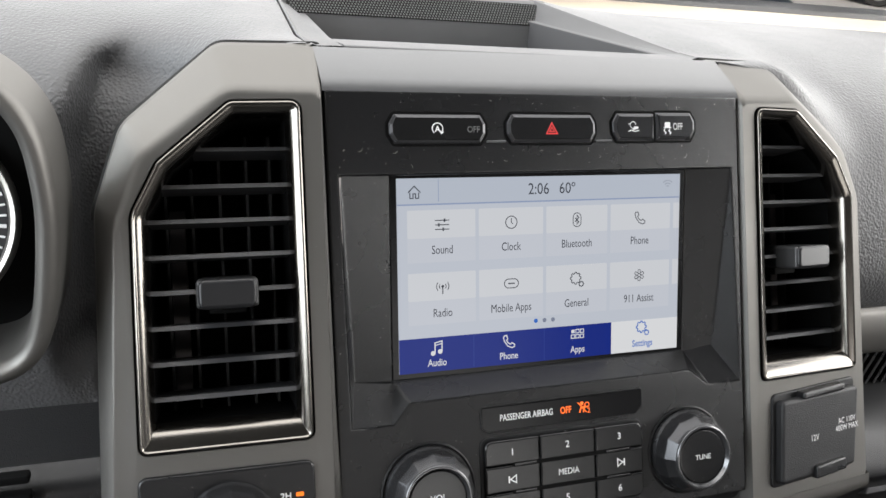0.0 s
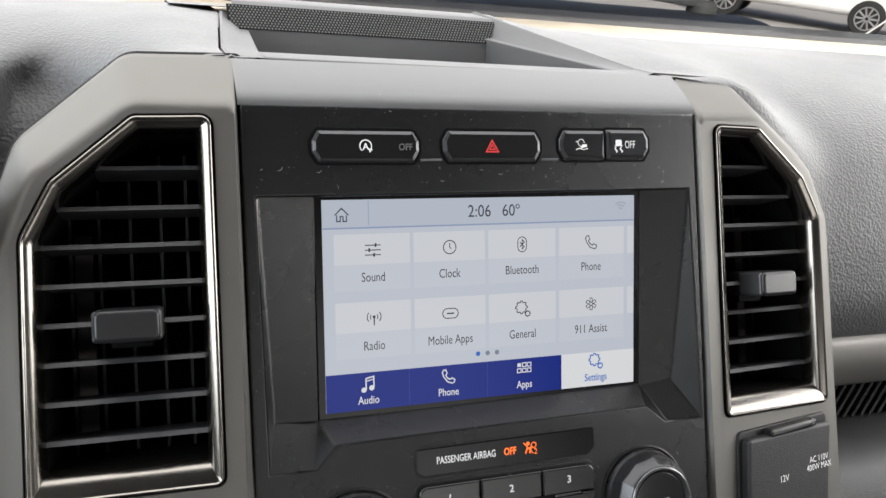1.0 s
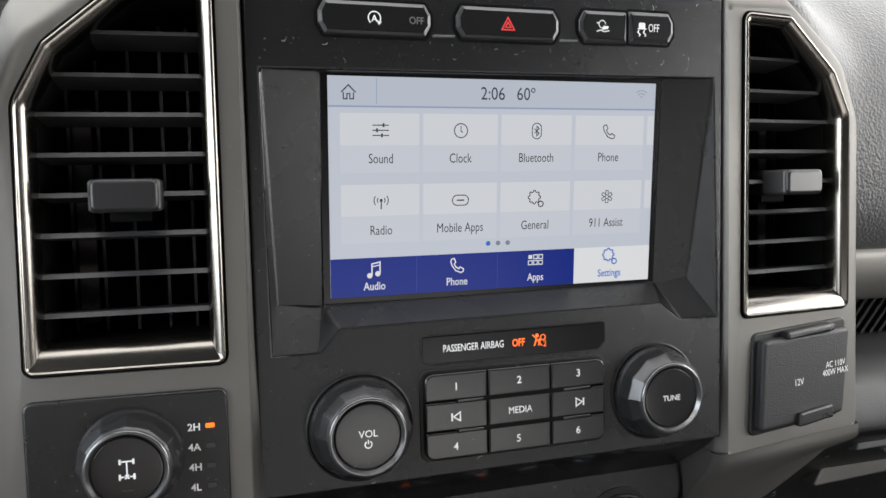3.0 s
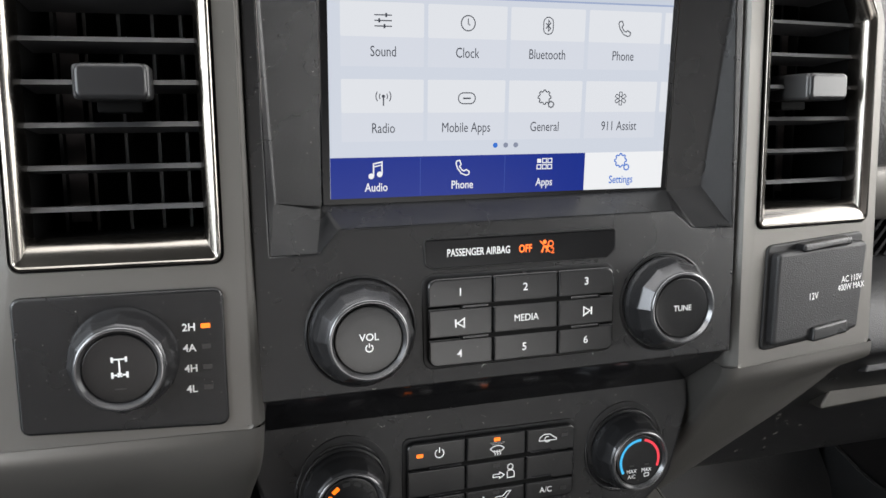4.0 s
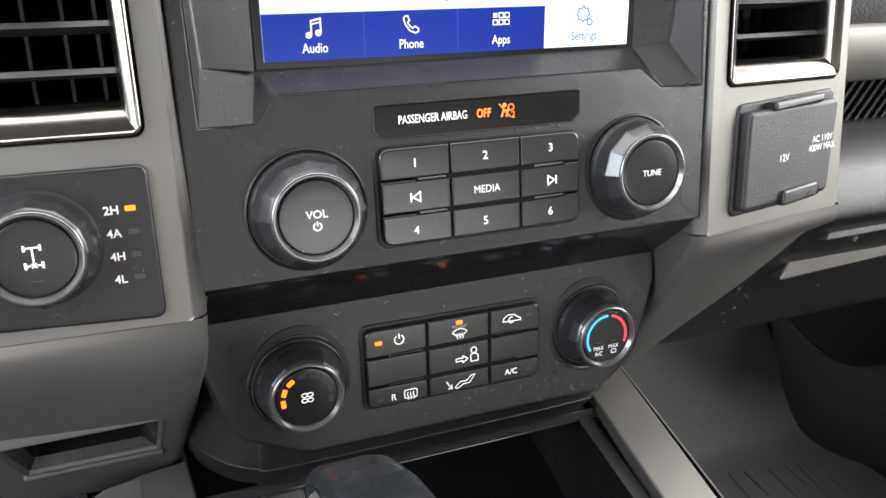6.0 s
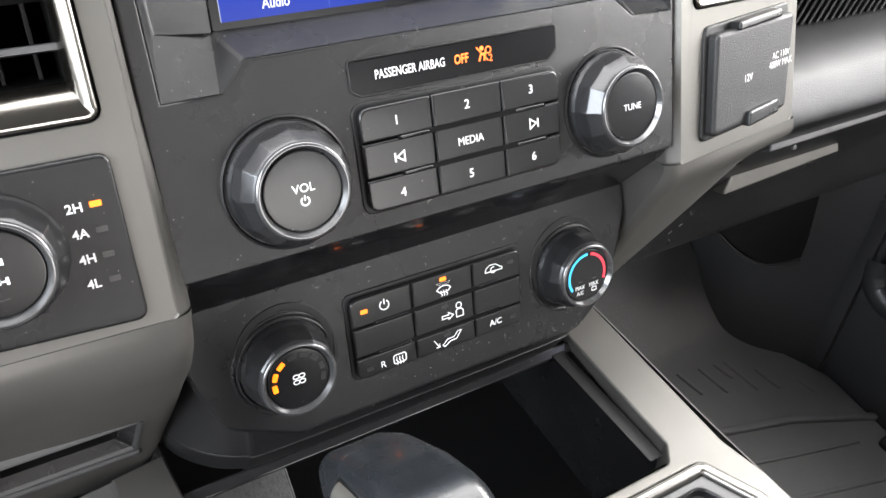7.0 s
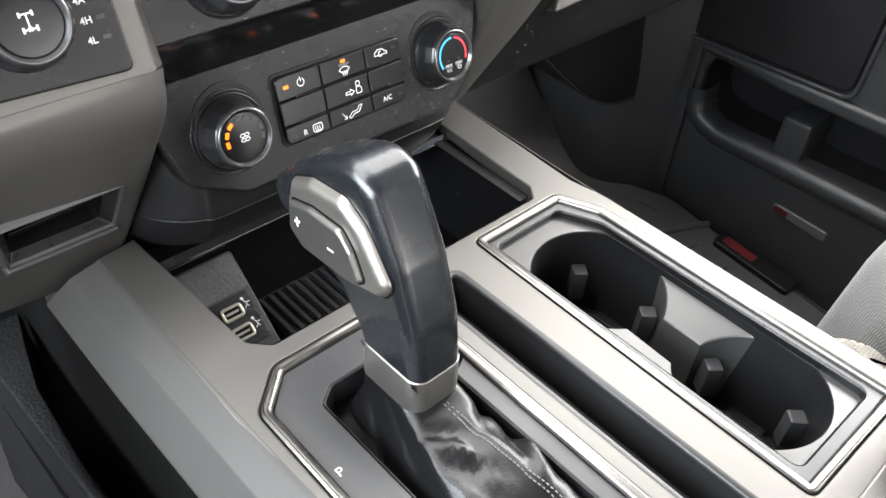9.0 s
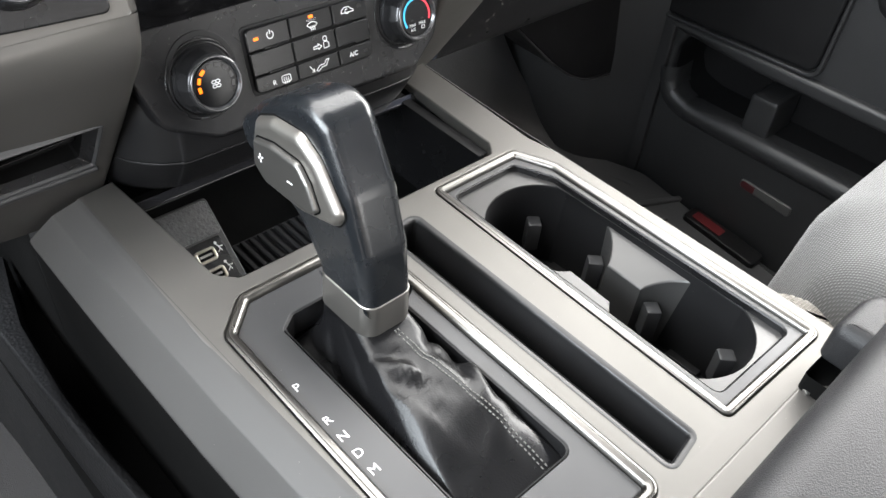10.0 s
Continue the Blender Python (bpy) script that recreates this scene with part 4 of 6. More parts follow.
def pillar(m, right, label, bottom):
    ob = thing("dash_pillar", m, label, "dashboard trim", "grey pillars")
    face, edge = [tuple(p) for p in FACE], [tuple(p) for p in EDGE_RING]
    face[0], face[1], edge[0], edge[1] = bottom
    hole = rounded([(s, v, r) for (s, v), r in zip(VENT, (4, 4, 5, 6, 10, 14))], 4, 5)
    hole = inset(hole if area(hole) > 0 else hole[::-1], -0.8)

    def soft(ring, r):
        pts = rounded([(p[0], p[1], rr) for p, rr in zip(ring, r)], 3, 4)
        return [(x, y, ring[k // 5][2]) for k, (x, y) in enumerate(pts)]
    radii = (2, 2, 4, 14, 22, 30)
    f, e = soft(face, radii), soft(edge, radii)
    if area(f) < 0:
        f, e = f[::-1], e[::-1]
    mid = [tuple(a[k] * 0.55 + b[k] * 0.45 + (1.8 if k == 2 else 0) for k in range(3)) for a, b in zip(e, f)]
    deep = [(x, y, w - 45) for x, y, w in e]
    late = [tuple(a[k] * 0.14 + b[k] * 0.86 + (1.2 if k == 2 else 0) for k in range(3)) for a, b in zip(e, f)]
    soon = [tuple(a[k] * 0.90 + b[k] * 0.10 + (1.3 if k == 2 else 0) for k in range(3)) for a, b in zip(e, f)]
    edge = inset([p[:2] for p in f], 2.5)
    last = [(x, y, w + 0.0) for (x, y), (_, _, w) in zip(edge, f)]
    body = join(skin([deep, e, soon, mid, late, f, last]), ([p for p in last] + [(x, y, 5) for x, y in hole[::-1]], fill([[p[:2] for p in last], hole[::-1]])), skin([[(x, y, 5) for x, y in hole[::-1]], [(x, y, -4) for x, y in hole[::-1]]]))
    part("surround", side(body, right), SILVER, ob, "satin grey painted surround", angle=55)
    around_e = [k for k, p in enumerate(e) if p[1] > -70]
    start = next((k for k in around_e if (k - 1) % len(e) not in around_e), 0)
    line = [e[(start + k) % len(e)] for k in range(len(around_e))]
    seam = skin([[(x, y, w - 1.0) for x, y, w in line]] + [[(x + (x - 55) * 0.03, y + (y - 60) * 0.016, w - q) for x, y, w in line] for q in (4, 30)], close=False)
    # skirt behind the edge, painted near-black as the gap's shade
    part("seam_gap", side(seam, right), CAVE_SHADE, ob, "gap round the pillar with its shade painted in")
    return ob


LEFT_FOOT = ((110, -77, 3), (6.0, -77, 4.6), (115, -77, -2), (0, -77, -1))
RIGHT_FOOT = ((106, -75, 3), (6.0, -78, 4.6), (111, -75, -3), (0, -78, -1))
pillar(FRAME_L, False, "satin grey pillar beside the screen on the driver's side", LEFT_FOOT)
pillar(FRAME_R, True, "satin grey pillar beside the screen on the passenger's side", RIGHT_FOOT)
air_vent(FRAME_L, False, "tall black air vent in a chrome frame near the driver")
air_vent(FRAME_R, True, "tall black air vent in a chrome frame near the passenger")

# foot of each pillar: surfaces that carry the face on, bending under it
def foot_of(frame_m, right, cols, rows):
    """Rows of (inner x, outer x, y, z, y and z of the outer end), after a first row on the pillar's own lower edge. The inner edge is rounded."""
    inv = CAR.inverted() @ frame_m
    across = [(0, 5.6), (0.9, 3.2), (2.4, 1.3), (5, 0.3), (8, 0)] + [(8 + 102 * k / cols, 0) for k in range(1, cols + 1)]
    first = []
    for s, back in across:
        v = -78 + 3 * s / 110 if right else -77
        p = inv @ Vector(((s if right else -s) / 1000, v / 1000, (4.6 - back - 1.6 * s / 110) / 1000))
        first.append(tuple(c * 1000 for c in p))
    out = [first]
    for xi, xo, y, z, yo, zo in rows:
        out.append([(xi + (xo - xi) * s / 110, y + back + (yo - y) * (s / 110) ** 1.5, z + (zo - z) * s / 110) for s, back in across])
    out = [list(r) for r in zip(*[smooth_line([r[k] for r in out], 4) for k in range(len(across))])]
    n = len(across)
    V = [p for r in out for p in r]
    F = [(i * n + k, (i + 1) * n + k, (i + 1) * n + k + 1, i * n + k + 1) for i in range(len(out) - 1) for k in range(n - 1)]
    back = [(r[-1], (r[-1][0], 60, r[-1][2])) for r in out]
    side_v = [p for pair in back for p in pair]
    side_f = [(2 * i, 2 * i + 1, 2 * i + 3, 2 * i + 2) for i in range(len(back) - 1)]
    inner = [(r[0], (r[0][0] - (1 if right else -2), r[0][1] + 34, r[0][2] - 3)) for r in out]
    inner_v = [p for pair in inner for p in pair]
    return (V, F) if right else (V, [tuple(reversed(f)) for f in F]), join((side_v, side_f), (inner_v, [tuple(reversed(f)) for f in side_f]))


foot = thing("pillar_foot", CAR, "tapering satin grey foot of the passenger's pillar", "dashboard trim")
face, flank = foot_of(FRAME_R, True, 10, [(124, 234, -44.5, 747, -33, 746), (125, 239, -40.5, 736, -24, 736), (127, 244, -33, 722, -9, 722), (131, 248, -19, 692, 9, 692), (134, 240, -4, 660, 26, 656), (137, 226, 14, 622, 46, 616), (139, 215, 24, 600, 56, 596)])
part("face", face, SILVER, foot, angle=60)
part("flank", flank, SILVER, foot, angle=60)

# driver's lower panel below the pillar, with a pocket
lower = thing("lower_dash_panel", CAR, "satin grey lower dash panel with a small pocket", "dashboard trim")
face, flank = foot_of(FRAME_L, False, 10, [(-121.6, -237, -48.0, 747, -43.5, 746), (-122, -238, -47.0, 735, -41.5, 735), (-123, -239, -42, 721, -36, 722), (-125, -238, -31, 702, -25, 703), (-127, -236, -16, 676, -10, 677), (-130, -234, -1, 650, 5, 651), (-133, -232, 13, 625, 19, 626), (-136, -230, 28, 599, 34, 600), (-138, -228, 44, 572, 50, 573)])
panel = part("panel", face, SILVER, lower, angle=60)
part("flank", flank, SILVER, lower, angle=60)
part("knee_side", sheet([(-40, 745), (-22, 705), (8, 650), (36, 600), (60, 560)], -420, -232, 2), BLACK, lower)
slot = CAR @ pose(-0.179, -0.0035, 0.655, 119.7, 0, 0)
OPEN = [(-30, -24.2), (33, -24.2), (36, 24.2), (-37, 24.2)]


def cut_out(ob, m, loop):
    """Takes the inside of a four-sided loop, drawn in frame m, out of a surface."""
    bm = bmesh.new()
    bm.from_mesh(ob.data)
    inv = (ob.parent.matrix_basis @ ob.matrix_basis).inverted() @ m
    loop = loop if area(loop) > 0 else loop[::-1]
    planes = []
    for (xa, ya), (xb, yb) in zip(loop, loop[1:] + loop[:1]):
        p = inv @ Vector((xa / 1000, ya / 1000, 0))
        planes.append((p, (inv.to_3x3() @ Vector((yb - ya, xa - xb, 0))).normalized()))
    for p, d in planes:
        bmesh.ops.bisect_plane(bm, geom=bm.verts[:] + bm.edges[:] + bm.faces[:], dist=1e-6, plane_co=p, plane_no=d)
    inside = [f for f in bm.faces if all((f.calc_center_median() - p).dot(d) < 0 for p, d in planes)]
    bmesh.ops.delete(bm, geom=inside, context="FACES")
    bm.to_mesh(ob.data)
    bm.free()


cut_out(panel, slot, OPEN)
lip = thing("card_slot", slot, "small black pocket sunk into the lower panel", "storage slot")
RIM = OPEN if area(OPEN) > 0 else OPEN[::-1]
MOUTH = rounded([(-26, -20), (26, -20), (27, 9), (-28, 9)], 2.5, 3)
OUTER = rounded([(x, y, 2.5) for x, y in RIM], 2.5, 3)
OUTER = OUTER if area(OUTER) > 0 else OUTER[::-1]
part("lip", skin([[(x, y, w) for x, y in loop] for loop, w in ((inset(OUTER, -3), -3.5), (inset(OUTER, -1.2), -0.4), (inset(OUTER, -0.2), 0.5), (inset(OUTER, 0.8), 0.2), (inset(OUTER, 1.8), -1.5))]), SILVER_DARK, lip, "rounded edge of the pocket", angle=35)
part("slope", skin([[(x, y, w) for x, y in loop] for loop, w in ((inset(OUTER, 1.8), -1.5), (MOUTH, -7))]), BLACK, lip, "black slopes into the pocket", angle=35)
part("ledge", slab([rounded([(-33, -30), (36, -30), (34.5, -24.5), (-31.5, -24.5)], 1.6, 3)], -4, 2.6, 1.8), SILVER_DARK, lip, "raised ledge below the pocket")
# the pocket's inner shade is painted as near-black walls
part("opening", join(skin([[(x, y, w) for x, y in MOUTH] for w in (-7, -48)]), ([(x, y, -47) for x, y in MOUTH], fill([MOUTH]))), CAVE_SHADE, lip, "opening with its shade painted near-black")
part("card", moved(slab([rect(-24, -2, 26, 3, 1)], -30, -12, 0.4), pose(0, -8, 0, 0, 0, 8)), BUTTON, lip, "dark card edge")

# ---- four-wheel-drive selector ----
wp = thing("wheel_selector", FRAME_L, "black panel for choosing the driven wheels", "control panel")
part("plate", side(slab([rounded([(15, -73.5), (97, -70), (97, -13), (15, -13)], 4, 4)], 3, 7.0, 1.4), False), BLACK, wp)
part("inset_strip", side(slab([rect(19, -62, 31, -24, 1.0)], 7, 7.15), False), BLACK, wp, flat=True)
for k, words in enumerate(("2H", "4A", "4H", "4L")):
    part("writing", moved(letters(words, 3.1, -29.6, -29.0 - 8.9 * k, 7.3, bold=0.02), pose(0, 0, 0)), WHITE, wp, flat=True)
    led(-22.8, -28.8 - 8.9 * k, k == 0, wp, w=7.2, sx=3.8, sy=2.0)
axle = [[(-2.5, 4.0), (2.5, 4.0)], [(-2.6, 2.8), (-2.6, 5.0)], [(2.6, 2.8), (2.6, 5.0)], [(0, 4), (0, -2.2)], [(-2.8, -3.6), (-2.8, -1.2)], [(2.8, -3.6), (2.8, -1.2)], [(-2.6, -2.4), (-1.0, -2.4)], [(1.0, -2.4), (2.6, -2.4)], [(-0.8, -3.2), (0.8, -1.6)], [(-0.8, -1.6), (0.8, -3.2)]]
axle = join(*[stroke(p, 0.9 if p[0][0] == p[1][0] and p[0][0] else 0.6, kw) for p in axle])
knob("selector_knob", FRAME_L @ pose(-0.0555, -0.0405, 0.006), 20.5, 18.0, "black four-wheel-drive knob with a faceted grip", "knob", [("icon", axle, WHITE), ("indicator_lamp", patch(rect(-2.2, -8.4, 2.2, -7.8), kw), DIM_PRINT)], face_r=14.2)

# ---- power outlet cover ----
outlet = thing("power_outlet", FRAME_R, "closed textured black power outlet cover", "power outlet")
part("frame", slab([rounded([(20, -70), (89, -66), (94, -8), (22, -12)], 3.5, 4)], 2, 6.2, 1.2), BLACK_DEEP, outlet)
part("lid", slab([rounded([(23, -67), (87, -63), (91.5, -13), (25, -16)], 3, 4)], 4, 11.5, 2.2), VINYL_BLACK, outlet, "textured black lid")
part("hinge", slab([rounded([(42, -16.5), (78, -14), (78.5, -9.5), (42, -12)], 1.4, 3)], 4, 12.5, 1.4), BLACK, outlet)
part("tab", slab([rounded([(49, -66.5), (76, -63.5), (75, -56), (50, -58.5)], 1.4, 3)], 4, 14.5, 1.2), BLACK, outlet)
part("writing", letters("12V", 3.8, 51.5, -41, 11.6, turn=3, squeeze=0.85), WHITE, outlet, flat=True)
part("writing", join(letters("AC 110V", 3.6, 79.5, -33.2, 11.6, turn=3, squeeze=0.8), letters("400W MAX", 3.6, 79.5, -37.8, 11.6, turn=3, squeeze=0.8)), WHITE, outlet, flat=True)


# ---- dashboard top and sides, in the car's frame ----
dash = thing("dashboard", CAR, "charcoal grained vinyl dashboard top", "dashboard")
# storage tray in the middle of the top, with a speaker mesh on its back wall
def crest(y, s):
    """The tray's raised rim on one side: where its highest line runs."""
    t = max(0.0, (y - 105) / 157)
    narrow, rise = (28, 22) if s > 0 else (11, 12)
    return s * (126 - narrow * t), 1008.5 + rise * t


ROWS_Y = [61, 66, 74, 84, 98, 104, 120, 140, 180, 220, 262, 300]
for s in (-1, 1):
    rings = []
    for y in ROWS_Y:
        x, z = crest(y, s)
        z -= 1.2 * max(0, (98 - y) / 33)
        zi = min(z - 0.1, 1007.2 + (z - 1008.5) * 0.45)
        rings.append([(x - s * 19, y, 966), (x - s * 18, y, zi - 0.8), (x - s * 17, y, zi), (x - s * 12, y, zi + 0.2), (x - s * 2, y, z - 0.8), (x, y, z), (x + s * 1.6, y, z - 0.7), (x + s * 2, y, z - 10)])
    V, F = skin(rings, close=False)
    part("tray_ridge", (V, F if s < 0 else [tuple(reversed(f)) for f in F]), GREY_SOFT, dash, "smooth rim of the tray", angle=40)
part("tray_front", sheet([(60.9, 1000), (61, 1006.5), (62, 1007.1), (97, 1007.2), (99, 1006.4), (100, 1004), (106, 968)], -109.5, 109.5, 8), GREY_SOFT, dash, "smooth front edge of the tray", angle=40)
part("tray_floor", sheet([(106, 967), (252, 967)], -126, 122, 2), BLACK, dash)
part("tray_back", sheet([(246, 966), (248, 1012.5)], -126, 122, 2), BROW_GREY, dash)
part("tray_back_lip", sheet([(264, 1027), (270, 1031), (300, 1034), (330, 1030)], -108, 104, 2), GREY_SOFT, dash)
# plate behind the studs: shade of the mesh holes painted near-black
mesh_plate = part("speaker_mesh", thick(sheet([(248, 1012.5), (264, 1028)], -112, 94, 2), 1.0), CAVE_SHADE, dash, "black speaker mesh")
dots = []
for j in range(9):
    for i in range(86):
        x, k = -110 + i * 2.38 + (j % 2) * 1.19, j / 9 + 0.05
        y, z = 248 + 16 * k - 1.2, 1012.5 + 15.5 * k + 0.6
        dots.append(([(x - 0.8, y, z), (x, y + 0.8, z + 0.9), (x + 0.8, y, z), (x, y - 0.8, z - 0.9)], [(0, 1, 2, 3)]))
tagged(part("mesh_studs", join(*dots), TRAY_GREY, mesh_plate, flat=True), kind="stuff")


def ease(t):
    t = min(1.0, max(0.0, t))
    return t * t * (3 - 2 * t)


NEAR = smooth_line([(640, 1020), (480, 1024), (340, 1026), (240, 1024), (160, 1016), (100, 1009), (69, 1006), (62, 990), (60, 930), (60, 870), (60, 836), (66, 826)], 5)
FAR = smooth_line([(640, 1014), (480, 1020), (340, 1021), (240, 1016), (160, 1002), (110, 982), (78, 954), (62, 915), (54, 880), (52, 855), (58, 834), (66, 826)], 5)

FAR_DRIVER = smooth_line([(640, 1014), (480, 1020), (340, 1021), (240, 1014), (170, 996), (126, 970), (106, 938), (100, 900), (98, 865), (96, 845), (95, 834), (96, 790)], 5)


RIM_LINE = [(130, 1022), (177, 1012), (224, 975), (237, 934), (239, 820)]


def beyond(x, z):
    """How far a place lies outside the driver's pillar, seen from behind."""
    best, sign = 1e9, 1
    p = Vector((x, z))
    for a, b in zip(RIM_LINE, RIM_LINE[1:]):
        a, b = Vector(a), Vector(b)
        t = max(0, min(1, (p - a).dot(b - a) / (b - a).length_squared))
        q = p - a.lerp(b, t)
        if q.length < best:
            best, sign = q.length, (1 if (b - a).x * q.y - (b - a).y * q.x > 0 else -1)
    return best * sign


def edge_y(x):
    """How far forward the dash top reaches: less towards the sides, with the windscreen's curve."""
    return -150 * max(0, (x - 150) / 700) ** 1.6


def pad(s, x1, n):
    rows = []
    for k in range(n):
        row = []
        for (ya, za), (yb, zb) in zip(NEAR, FAR if s > 0 else FAR_DRIVER):
            cx, cz = crest(min(max(ya, 60), 300), s)
            cx = abs(cx)
            x = cx + 3 + (x1 - cx - 3) * (k / (n - 1)) ** 1.7
            t = ease((x - 170) / 110) if s > 0 else ease((x - 128) / 100)
            y, z = ya + (yb - ya) * t, za + (zb - za) * t
            if za > 1000:
                z += (cz - 1.2 - z) * (1 - ease((x - cx) / 60)) * (1 - ease((ya - 280) / 160))
            y += edge_y(x) * ease((ya - 200) / 440)
            d = beyond(x, z)
            if za < 1007:
                y += 90 * ease((-22 - d) / 12)
            if s < 0:
                y += 40 * ease((27 - d) / 18) * ease((1009 - z) / 40)
            row.append((s * x, y, z))
        rows.append(row)
    m = len(NEAR)
    V = [p for r in rows for p in r]
    F = [(i * m + j, i * m + j + 1, (i + 1) * m + j + 1, (i + 1) * m + j) for i in range(n - 1) for j in range(m - 1)]
    return V, F if s > 0 else [tuple(reversed(f)) for f in F]


def front_strip(profile, x0, x1, n):
    """A strip along the dash top's forward edge."""
    return sheet(profile, x0, x1, n, lambda x, y, z: (x, y + edge_y(abs(x)), z))


part("passenger_pad", pad(1, 850, 70), VINYL, dash, "grained vinyl pad before the passenger", angle=70)
part("driver_pad", pad(-1, 640, 90), VINYL, dash, "grained vinyl pad on the driver's side", angle=70)
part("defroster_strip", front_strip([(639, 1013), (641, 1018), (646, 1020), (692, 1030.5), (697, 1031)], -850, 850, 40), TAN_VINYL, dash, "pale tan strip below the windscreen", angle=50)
part("windscreen_edge", front_strip([(694, 1026), (696, 1036), (700, 1039), (712, 1041), (724, 1046), (740, 1020)], -850, 850, 40), RUBBER, dash, "dark rubber edge below the windscreen", angle=50)
part("front_deck", sheet([(296, 1026), (420, 1026), (640, 1020)], -150, 150, 2), VINYL, dash)
# passenger side below the pad: satin strip, dark grille, lower lip
part("satin_strip", sheet(smooth_line([(64, 828), (60, 822), (58, 806), (62, 790), (72, 784)], 4), 236, 850, 8), SILVER, dash, "satin grey strip across the dash")
# recess behind the ribs, its shade painted near-black
part("grille_back", sheet([(72, 785), (96, 778), (96, 752), (60, 748)], 236, 850, 2), CAVE_SHADE, dash)
grille = part("grille", sheet([(82, 784), (82, 750)], 236, 850, 2), BLACK_DEEP, dash, "black ribbed strip")
for k in range(44):
    x = 240 + k * 9
    part("rib", moved(box(-1.6, -3, -17, 1.6, 3, 17, 0.6), pose(x, 79, 767, 0, 24, 0)), BLACK, grille)
part("lower_lip", sheet(smooth_line([(80, 751), (52, 748), (32, 742), (22, 734), (13, 722), (10, 713), (14, 709)], 4), 232, 850, 8), VINYL_BLACK, dash, angle=60)

glove = thing("glove_box", CAR, "scuffed black lower dash and glove box with pale-painted ledges", "glove box")
GLOVE = [(12, 711), (15, 704), (23, 691), (39, 664), (54, 640), (66, 605), (76, 570), (84, 562), (104, 560), (200, 566)]
part("door", sheet(smooth_line(GLOVE, 4), 224, 850, 10), SCUFFED, glove, angle=60)
# two dark ledges in paler materials: the sheen on them is painted
part("rail", moved(slab([rounded([(0, -3), (170, -1), (170, 4), (3, 2.5)], 1.2, 3)], -6, 2.4, 1.4), pose(302, 22, 691, 62)), GREY_SOFT, glove, "thin ledge painted grey for its sheen")
latch = part("latch", moved(slab([rounded([(0, -4), (140, 2), (138, 12), (10, 14)], 2.0, 3)], -12, 3.2, 1.8), pose(301, 47, 642, 75)), SILVER, glove, "lower ledge painted pale where it catches light")
part("stop", moved(lathe([(2.4, -5), (2.4, 1), (1.8, 1.8), (0, 2)], 16), pose(334, 22, 685, 95)), GREY_SOFT, glove)

rnd = random.Random(11)
spots = []
for _ in range(34):
    x, z, r = rnd.uniform(240, 400), rnd.uniform(575, 632), rnd.choice((0.5, 0.7, 1.0, 1.6, 2.4))
    turn, flat = rnd.uniform(-0.6, 0.6), rnd.uniform(0.35, 0.8)
    ring = [(r * rnd.uniform(0.7, 1.2) * math.cos(k * math.pi / 5), r * flat * rnd.uniform(0.7, 1.2) * math.sin(k * math.pi / 5)) for k in range(10)]
    ring = [(x + u * math.cos(turn) - v * math.sin(turn), z + u * math.sin(turn) + v * math.cos(turn)) for u, v in ring]
    ring = [(u, float(np.interp(v, [570, 605, 640], [76, 66, 54])) - 1.2, v) for u, v in ring]
    spots.append((ring, [tuple(range(10))]))
tagged(part("scuffs", join(*spots), SCUFF, glove, "pale scuff marks", flat=True), kind="stuff")

# driver's side: instrument hood and lower trim
hood = thing("instrument_cluster", CAR, "instrument cluster in a satin grey hood", "instrument cluster")
path = smooth_line([(-340, 1012), (-300, 1006), (-270, 993), (-255, 975), (-250, 950), (-250, 925), (-254, 892), (-261, 873), (-275, 865), (-300, 864)], 5)
rings = []
for k, (x, z) in enumerate(path):
    a, c = Vector(path[max(0, k - 1)]), Vector(path[min(len(path) - 1, k + 1)])
    t = (c - a).normalized()
    nx, nz = -t.y, t.x
    rings.append([(x + nx * d, y, z + nz * d) for d, y in ((-6, 40), (-5, -4), (-3.5, -10), (0, -12), (3.5, -10), (5, -4), (6, 40))])
part("hood", skin(rings, close=False), SILVER, hood, "satin grey hood", angle=60)
# near-black sheet for the shade inside the hood
part("inner_hood", sheet([(36, 978), (36, 868)], -480, -256, 2), CAVE_SHADE, hood)
GAUGE = pose(-311, 28, 927, 75)
gauge = part("gauge", moved(lathe([(46, 0), (46, 2), (0, 2)], 48), GAUGE), CARD, hood, "round gauge with white marks")
part("bezel", moved(lathe([(46.5, -2), (46.5, 6), (45.2, 8), (43.4, 7), (42, 3.4), (41.6, 1.8)], 64), GAUGE), PLATE, gauge, "pale metal ring")
marks = [stroke([((34 if k % 3 == 0 else 38) * math.cos(a), (34 if k % 3 == 0 else 38) * math.sin(a)), (41 * math.cos(a), 41 * math.sin(a))], 1.7 if k % 3 == 0 else 1.0, 2.5) for k, a in enumerate(radians(-132 + 7 * k) for k in range(38))]
part("gauge_marks", moved(join(*marks), GAUGE), WHITE, gauge, flat=True)
trim = thing("knee_panel", CAR, "black plastic knee panel with short slots", "dashboard trim")
part("panel", sheet(smooth_line([(36, 790), (20, 782), (16, 760), (20, 700), (40, 640)], 4), -640, -236, 6), BLACK, trim, angle=60)
# slots are near-black bars that paint the shade of openings
for k in range(3):
    part("slot", box(-320, 12, 772 + 11 * k, -270, 19, 777 + 11 * k, 1.5), CAVE_SHADE, trim)


# ---- centre console; x across, y along the car, z from the console's top ----
console = thing("center_console", CONSOLE, "grey satin centre console with chrome trims", "center console")
CH_R = rounded([(33.8, -367, 5), (139, -369.5, 7), (138, -149, 8), (123, -116.5, 8), (38.5, -116.5, 6)], 6, 5)
